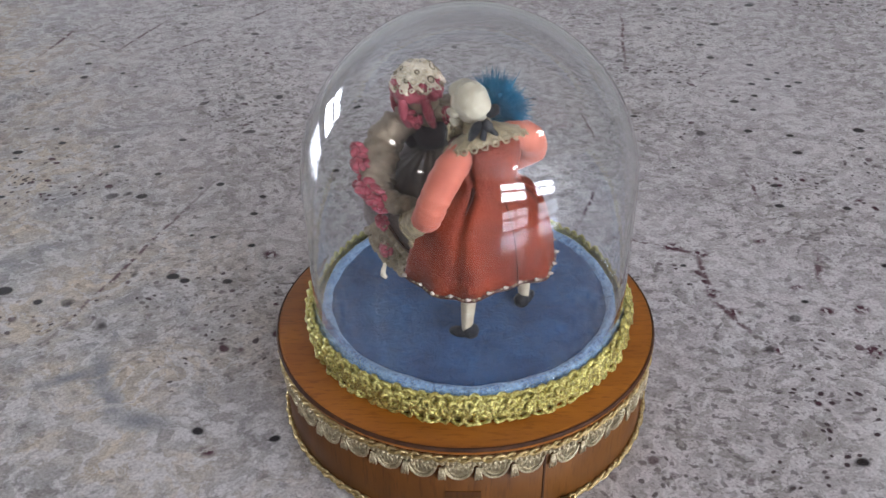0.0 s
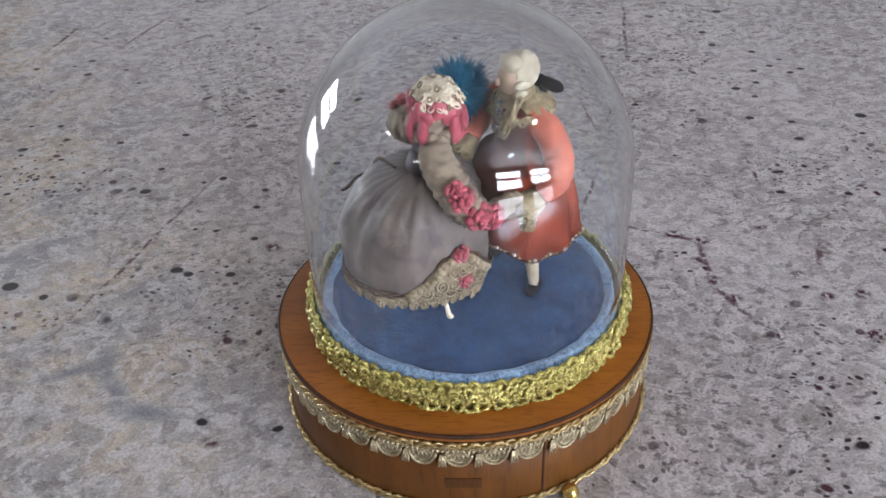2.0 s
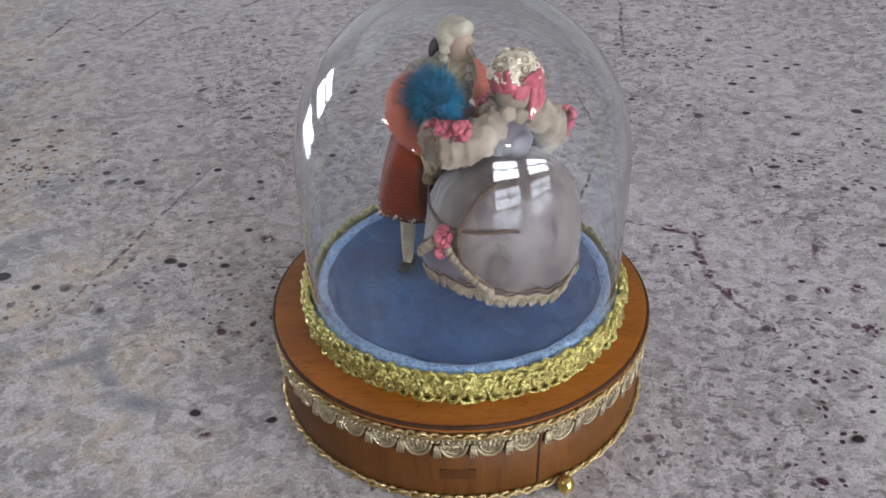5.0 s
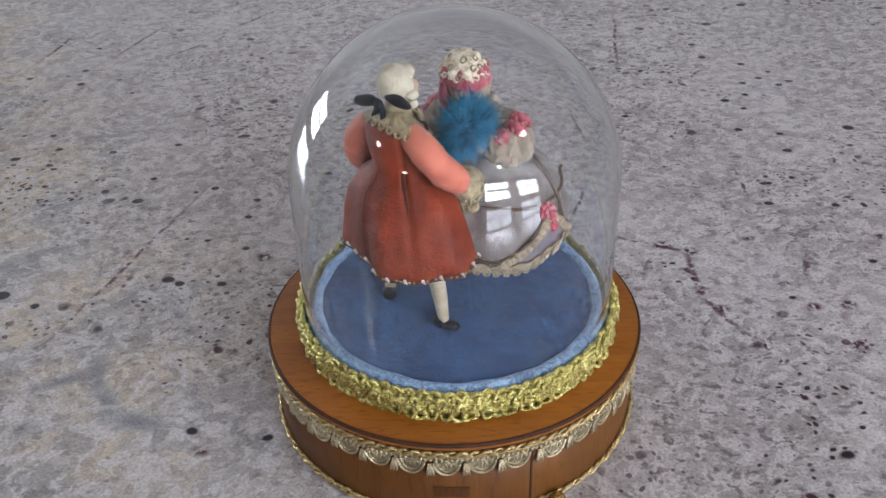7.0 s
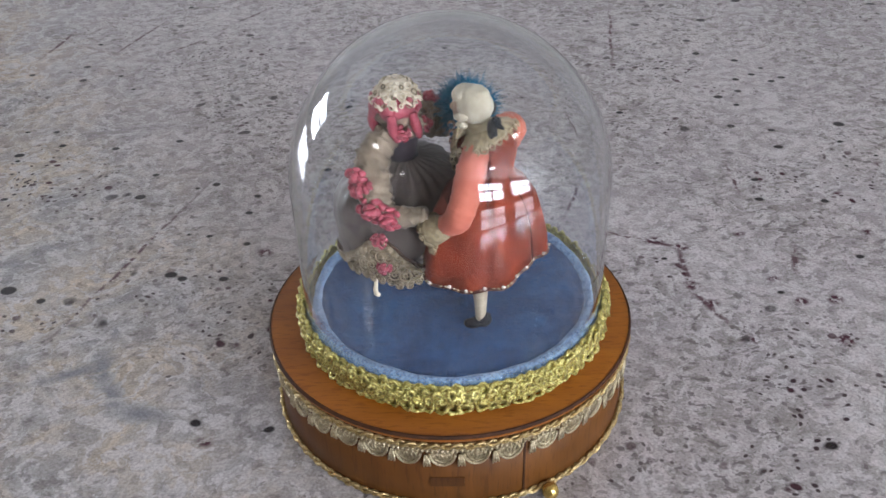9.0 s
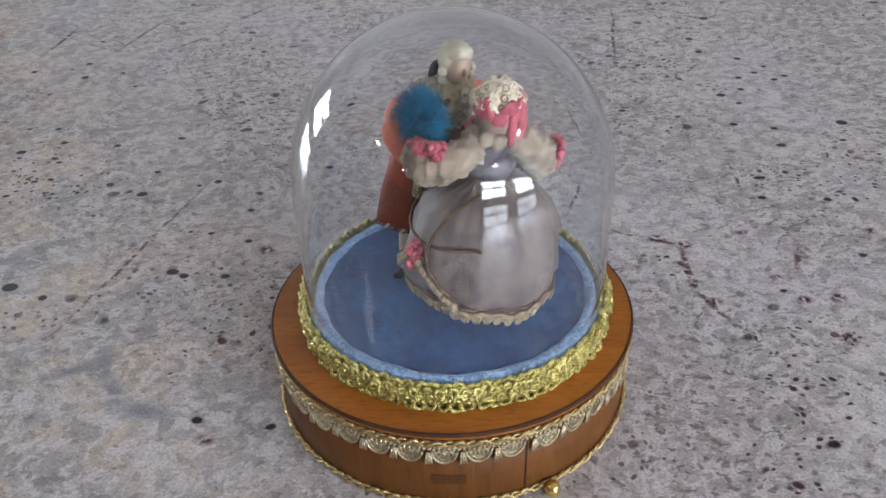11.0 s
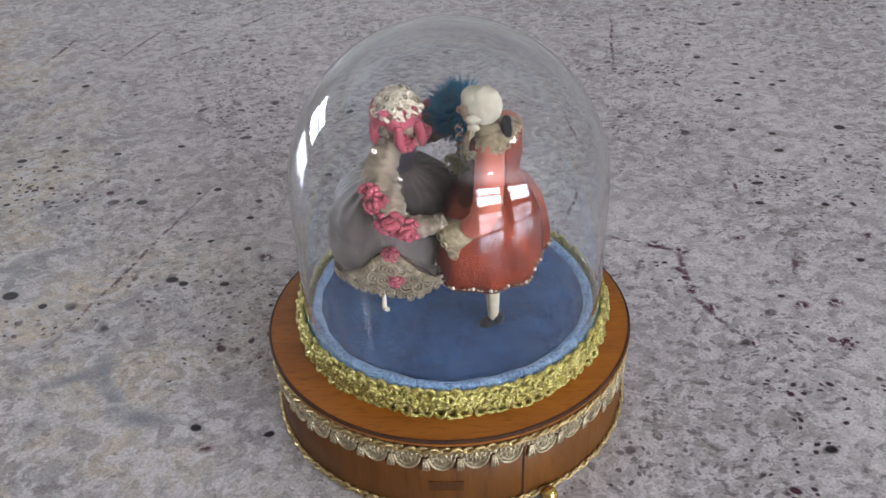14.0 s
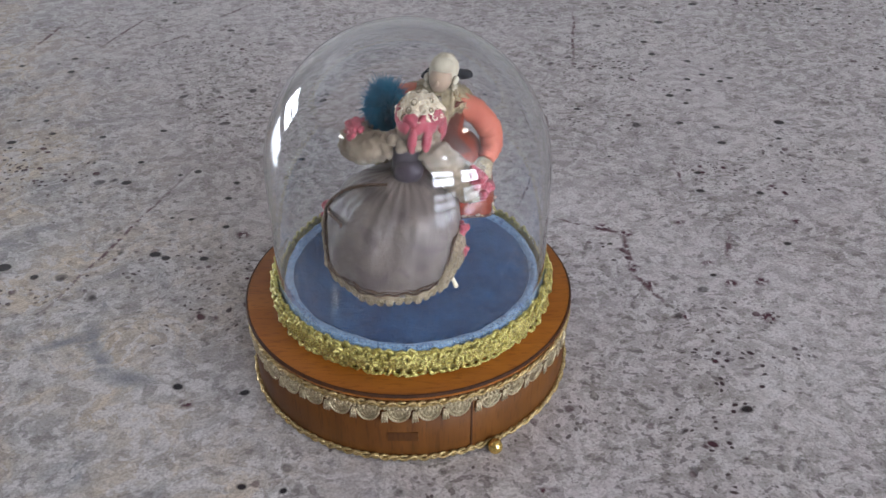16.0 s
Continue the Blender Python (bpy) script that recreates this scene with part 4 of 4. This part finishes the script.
def lady():
    bm = bmesh.new()
    M = {m: i for i, m in enumerate((TAUPE, PLUM, BROWN, LACE, CREAM, PALE, PINK, FACE, TEAL, STOCKING, LAVENDER))}
    cx, cy = 0.0, 0.0220
    # gathered bell skirt
    prof = [(0.0062, 0.1175), (0.0095, 0.1162), (0.0178, 0.1134), (0.0246, 0.1076), (0.0284, 0.0990), (0.0298, 0.0898), (0.0300, 0.0820), (0.0291, 0.0766), (0.0278, 0.0743), (0.0255, 0.0753)]

    def fold(a, i):
        k = math.sin(math.pi * min(i / 7.5, 1)) * 0.8 + 0.25
        fine = max(0, 1 - i / 4)
        return 1 + k * (0.036 * math.sin(5 * a + 0.45 * i) + 0.019 * math.sin(11 * a + 1.1 + 0.5 * i)) + 0.07 * fine * math.sin(26 * a)

    def hem_z(a):  # lifted a little at her back, parted in front
        return 0.0010 * math.sin(3 * a) + 0.0025 * math.cos(a) - 0.0012 * max(0, math.sin(a))

    def skirt(i, a, grow=0.0):
        r, z = prof[i]
        q = r * fold(a, i) + grow
        q += 0.0028 * min(1, i / 4) * noise.noise(Vector((1.6 * math.cos(a + 0.25 * i), 1.6 * math.sin(a + 0.25 * i), z * 30)) * 1.7)
        return Vector((cx + q * math.cos(a), cy - 0.0040 * max(0, 1 - i / 4) + q * math.sin(a), rel(z + hem_z(a) * min(1, i / 6))))

    loft(bm, [[skirt(i, 2 * math.pi * j / 120) for j in range(120)] for i in range(len(prof))], M[TAUPE])
    # brown braid above the lace flounce
    for grow, z0 in ((0.0004, 0.0014), (0.0005, -0.0004)):
        line = [skirt(7, 2 * math.pi * j / 120, grow) + Vector((0, 0, z0 + 0.0006 * math.sin(j * 1.3))) for j in range(121)]
        tube(bm, line, 0.00055, 5, M[BROWN])
    rings = []
    for d, dz in ((-0.0008, 0.0002), (0.0002, -0.0018), (0.0000, -0.0038), (-0.0010, -0.0056), (-0.0024, -0.0054), (-0.0026, 0.0)):
        rings.append([skirt(7, 2 * math.pi * j / 120, d) + Vector((0, 0, dz + 0.0005 * math.sin(j * 1.57))) for j in range(120)])
    loft(bm, rings, M[LACE], (False, False))
    for j in range(44):
        a = 2 * math.pi * j / 44
        c = skirt(7, a, -0.0004) + Vector((0, 0, -0.0036))
        d = Vector((math.cos(a), math.sin(a), -0.25))
        torus(bm, c + d * 0.0006, 0.0016, 0.0004, d, M[LACE], 10, 4)
        torus(bm, c + Vector((0, 0, -0.0019)), 0.0013, 0.0004, d, M[LACE], 8, 4)
        blob(bm, c + d * 0.0006, (0.0005,) * 3, M[LACE], u=6, v=4)
    # the gown is caught up at both sides over an underskirt: braid and lace run up to a rosette
    for A0, filled in ((radians(192), True), (radians(3), False)):
        spread_at = ((4.4, 0.03), (5, 0.24), (6, 0.50), (7, 0.78))

        def edge(k, a, grow):
            lo = int(k)
            p = skirt(lo, a, grow)
            return p if k == lo else p.lerp(skirt(lo + 1, a, grow), k - lo)

        loft(bm, [[edge(k, A0 + h * u, 0.0006) for u in np.linspace(-1, 1, 13)] for k, h in spread_at], M[LACE if filled else LAVENDER], closed=False)
        for s in (-1, 1):
            for out, w in ((0.0009, 0.0008), (0.0013, 0.0004)):
                line = smooth_line([edge(k, A0 + s * (h + 40 * (out - 0.0009)), out) for k, h in spread_at], 5)
                tube(bm, [p + Vector((0, 0, 0.0004 * math.sin(1.7 * i))) for i, p in enumerate(line)], w, 5, M[BROWN])
            for i in range(11):  # scalloped lace inside the braid
                k = 4.7 + 2.2 * i / 10
                a = A0 + s * max(0.0, float(np.interp(k, [p[0] for p in spread_at], [p[1] for p in spread_at])) - 0.085)
                c = edge(k, a, 0.0011)
                d = Vector((math.cos(a), math.sin(a), 0.25))
                torus(bm, c, 0.0017, 0.00045, d, M[LACE], 10, 4)
                torus(bm, c, 0.0008, 0.0004, d, M[LACE], 8, 4)
                blob(bm, c - d * 0.0004, (0.0019, 0.0019, 0.0019), M[LACE], 0.4, 500, 8, 6, i)
        if filled:
            for k, half, count in ((5.4, 0.16, 3), (6.1, 0.34, 5), (6.8, 0.54, 7)):
                for j in range(count):
                    a = A0 + half * (2 * (j + 0.5) / count - 1)
                    c = edge(k, a, 0.0010)
                    d = Vector((math.cos(a), math.sin(a), 0.25))
                    torus(bm, c, 0.0023, 0.00045, d, M[LACE], 12, 4)
                    torus(bm, c, 0.0010, 0.0004, d, M[LACE], 8, 4)
            roses = ((4.6, A0, 0.0036), (6.0, A0 + 0.04, 0.0032))
        else:
            roses = ((4.5, A0, 0.0042), (5.1, A0 + 0.03, 0.0026))
        for k, a, r in roses:
            rosette(bm, edge(k, a, 0.0016), r, (math.cos(a), math.sin(a), 0.3), M[PINK], int(k * 10))
    # brown ribbon tied across the skirt, and a loop that hangs from the waist
    band = [skirt(4, a, 0.0010) + Vector((0, 0, dz)) for a, dz in ((-0.85, 0.003), (-0.40, 0.001), (0.05, -0.001), (0.50, 0.001), (0.90, 0.003))]
    sleeve(bm, band + [skirt(4, 1.00, 0.0022) + Vector((0, 0, 0.0036))], [0.0004, 0.0006, 0.0007, 0.0007, 0.0008, 0.0005], M[BROWN], 6)
    for stops in (((1, 1.20), (2, 0.60), (3, 0.36), (4, 0.28), (5, 0.34), (6, 0.48)),):
        sleeve(bm, [skirt(k, a, 0.0012) for k, a in stops], [0.0006] + [0.0008] * (len(stops) - 2) + [0.0005], M[BROWN], 6)
    # bodice, waist knot
    rings = []
    for r, z, dy in ((0.0066, 0.1165, -0.004), (0.0062, 0.1195, -0.004), (0.0074, 0.1250, -0.0045), (0.0088, 0.1300, -0.005), (0.0080, 0.1330, -0.005), (0.0045, 0.1350, -0.005)):
        rings.append([(cx + r * math.cos(a), cy + dy + 0.82 * r * math.sin(a), rel(z)) for a in (2 * math.pi * j / 32 for j in range(32))])
    loft(bm, rings, M[PLUM])
    blob(bm, (cx - 0.002, cy - 0.0005, rel(0.1195)), (0.0068, 0.0052, 0.0066), M[PLUM], 0.25, 260, 18, 12, 1.0)
    # tulle fichu
    for i in range(9):
        a = 2 * math.pi * i / 9
        blob(bm, (cx + 0.0082 * math.cos(a), cy - 0.005 + 0.0070 * math.sin(a), rel(0.1330 + 0.0012 * (i % 2))), (0.0036, 0.0036, 0.0030), M[PALE], 0.5, 420, 10, 8, i)
    # her right arm, down to his hand
    sleeve(bm, [(-0.0080, cy - 0.003, rel(0.1310)), (-0.0175, cy - 0.002, rel(0.1245)), (-0.0265, cy - 0.006, rel(0.1155)), (-0.0308, cy - 0.011, rel(0.1085))], [0.0052, 0.0064, 0.0068, 0.0058], M[PALE], 22, 0.2, 6, 2.2, 0.0015)
    sleeve(bm, [(-0.0305, cy - 0.010, rel(0.1090)), (-0.0300, 0.0050, rel(0.1075)), (-0.0275, -0.0030, rel(0.1085)), (-0.0255, -0.0075, rel(0.1095))], [0.0054, 0.0048, 0.0040, 0.0034], M[PALE], 20, 0.2, 5, 7.7, 0.0011)
    for p, r in (((-0.0322, cy - 0.0050, 0.1185), 0.0052), ((-0.0350, cy - 0.0105, 0.1110), 0.0058), ((-0.0342, cy - 0.0165, 0.1082), 0.0054), ((-0.0305, cy - 0.0020, 0.1225), 0.0042)):
        rosette(bm, (p[0], p[1], rel(p[2])), r, (-1, -0.25, 0.25), M[PINK], int(r * 1e5))
    # head, hair, pink ribbons, lace cap
    hx, hy, hz = -0.0016, cy - 0.0060, 0.1426
    tube(bm, [(cx, cy - 0.003, rel(0.132)), (hx, hy, rel(0.143))], 0.0036, 12, M[PALE])
    blob(bm, (hx, hy - 0.0018, rel(hz - 0.001)), (0.0068, 0.0068, 0.0080), M[FACE], 0.05, 200, 20, 14)
    blob(bm, (hx, hy + 0.0022, rel(hz - 0.0020)), (0.0084, 0.0074, 0.0094), M[PALE], 0.25, 330, 22, 16, 4.0)
    for i in range(13):
        a = 2 * math.pi * i / 13
        turn = Euler((0.3 * math.sin(i), 0.3 * math.cos(i * 2), a)).to_matrix()
        blob(bm, (hx + 0.0082 * math.cos(a), hy + 0.0008 + 0.0080 * math.sin(a), rel(hz + 0.0014 + 0.0012 * math.sin(5 * a))), (0.0020, 0.0034, 0.0044), M[PINK], 0.5, 330, 12, 8, i * 1.3, turn)
    for a in (200, 255, 95, 130):
        t = radians(a)
        sleeve(bm, [(hx + 0.0090 * math.cos(t), hy + 0.0088 * math.sin(t), rel(hz)), (hx + 0.0102 * math.cos(t), hy + 0.0100 * math.sin(t), rel(hz - 0.006)), (hx + 0.0098 * math.cos(t + 0.1), hy + 0.0095 * math.sin(t + 0.1), rel(hz - 0.0115))], [0.0018, 0.0022, 0.0012], M[PINK], 8, 0.2)
    rosette(bm, (hx - 0.0080, hy - 0.0060, rel(hz - 0.008)), 0.0038, (-0.7, -0.7, 0.1), M[PINK], 41)
    rosette(bm, (hx + 0.0060, hy - 0.0085, rel(hz - 0.009)), 0.0036, (0.5, -0.8, 0.1), M[PINK], 42)
    for r0, z0, r1, z1, waves, seed in ((0.0060, 0.0072, 0.0102, 0.0036, 9, 0.0), (0.0040, 0.0092, 0.0085, 0.0066, 8, 1.0), (0.0015, 0.0106, 0.0060, 0.0094, 7, 2.2)):
        rings = []
        for k in (0.0, 0.35, 0.7, 1.0, 0.96, 0.6, 0.1):
            inner = 0.0007 if len(rings) > 3 else 0.0
            ring = []
            for j in range(72):
                a = 2 * math.pi * j / 72
                w = math.sin(waves * a + seed) + 0.5 * math.sin(2.3 * waves * a + seed * 3)
                r = (r0 + (r1 - r0) * k) * (1 + 0.07 * k * w)
                ring.append((hx + r * math.cos(a), hy + 0.94 * r * math.sin(a), rel(hz + z0 + (z1 - z0) * k - inner + 0.0013 * k * math.cos(waves * a + seed * 2))))
            rings.append(ring)
        loft(bm, rings, M[CREAM])
        for i in range(2 * waves):
            a = math.pi * (i + 0.3) / waves
            torus(bm, (hx + r1 * 0.98 * math.cos(a), hy + r1 * 0.93 * math.sin(a), rel(hz + z1 + 0.0004)), 0.0010 + 0.0003 * math.sin(i * 2.7), 0.00035, (math.cos(a) + 0.3 * math.sin(3 * i), math.sin(a), 0.9), M[LACE if i % 3 == 0 else CREAM], 8, 4)
    # tip of a shoe below the skirt
    sleeve(bm, [(-0.0262, 0.0214, rel(0.0710)), (-0.0280, 0.0210, rel(0.0660)), (-0.0292, 0.0206, rel(0.0628)), (-0.0284, 0.0192, rel(0.0612))], [0.0006, 0.0009, 0.0012, 0.0008], M[CREAM], 8)
    # hidden spindle that carries her
    tube(bm, [(cx, cy, rel(FELT - 0.0005)), (cx, cy, rel(0.112))], 0.0016, 8, M[BROWN])
    for v in bm.verts:  # she leans with him
        v.co.x -= 0.0095 * min(max((v.co.z - rel(0.090)) / 0.048, 0), 1.1)
    # her left arm, raised to the feather fan
    sleeve(bm, [(-0.0010, cy - 0.003, rel(0.1310)), (0.0105, cy - 0.003, rel(0.1270)), (0.0180, cy - 0.008, rel(0.1255)), (0.0185, 0.0085, rel(0.1265)), (0.0160, 0.0020, rel(0.1285))], [0.0052, 0.0072, 0.0082, 0.0066, 0.0038], M[PALE], 24, 0.2, 6, 5.2, 0.0016)
    for p, r in (((0.0170, cy - 0.0030, 0.1335), 0.0046), ((0.0205, cy - 0.0085, 0.1325), 0.0046), ((0.0205, cy - 0.0145, 0.1315), 0.0038)):
        rosette(bm, (p[0], p[1], rel(p[2])), r, (0.6, -0.1, 0.8), M[PINK], int(r * 1e5) + 3)
    blob(bm, (0.0155, 0.0000, rel(0.1290)), (0.0022, 0.0024, 0.0030), M[FACE], 0.1, 300, 10, 8)
    # feather fan
    rng = random.Random(11)
    fx, fy, fz = 0.0112, -0.0024, 0.1358
    for i in range(4600):
        d = Vector((rng.gauss(0, 0.6), rng.gauss(0, 1), rng.gauss(0, 1))).normalized()
        ln = rng.uniform(0.55, 1.0) * (1.22 if rng.random() < 0.12 else 1.0)
        tip = Vector((d.x * 0.0108, d.y * 0.0132, d.z * 0.0130)) * ln
        bend = Vector((rng.uniform(-1, 1), rng.uniform(-1, 1), rng.uniform(-1, 1))) * 0.0018
        c = Vector((fx, fy, rel(fz)))
        tube(bm, [c + tip * rng.uniform(0.2, 0.6), c + tip * 0.75 + bend * 0.5, c + tip + bend * 1.4], [0.00026, 0.00018, 0.00005], 3, M[TEAL])
    blob(bm, (fx, fy, rel(fz)), (0.0052, 0.0085, 0.0088), M[TEAL], 0.5, 400, 20, 14)
    ob = link("lady_doll", bm, list(M))
    return tagged(ob, "dancing doll in taupe gown, lace cap, roses, teal feather fan", "doll", "dancing dolls")


HE, SHE = gentleman(), lady()

TURNS = [  # seconds, degrees turned: the mechanism runs in fits and starts
    (0.0, 34), (0.3, 36), (0.5, 46), (0.8, 64), (1.0, 66), (1.4, 66), (1.6, 74), (1.8, 92), (2.0, 113), (2.2, 115), (2.5, 127), (2.7, 129),
    (3.0, 148), (3.5, 166), (4.0, 173), (5.2, 231), (6.3, 284), (6.5, 290), (7.0, 309), (7.2, 328), (7.5, 349), (7.8, 351), (8.0, 361),
    (8.2, 384), (8.5, 409), (8.8, 419), (9.0, 420), (9.2, 425), (10.2, 505), (11.3, 584), (11.5, 594), (11.7, 612), (12.0, 643),
    (12.3, 678), (12.5, 700), (12.8, 710), (13.0, 716), (13.2, 744), (13.5, 774), (13.8, 790), (14.0, 794), (14.2, 795), (14.5, 819),
    (14.8, 842), (15.0, 864), (15.4, 864), (15.7, 870), (16.0, 881),
]


def motions():
    rows = [(t, pose(CX, 0, FELT, 0, 0, a)) for t, a in TURNS]
    walk(HE, rows)
    walk(SHE, rows)


motions()
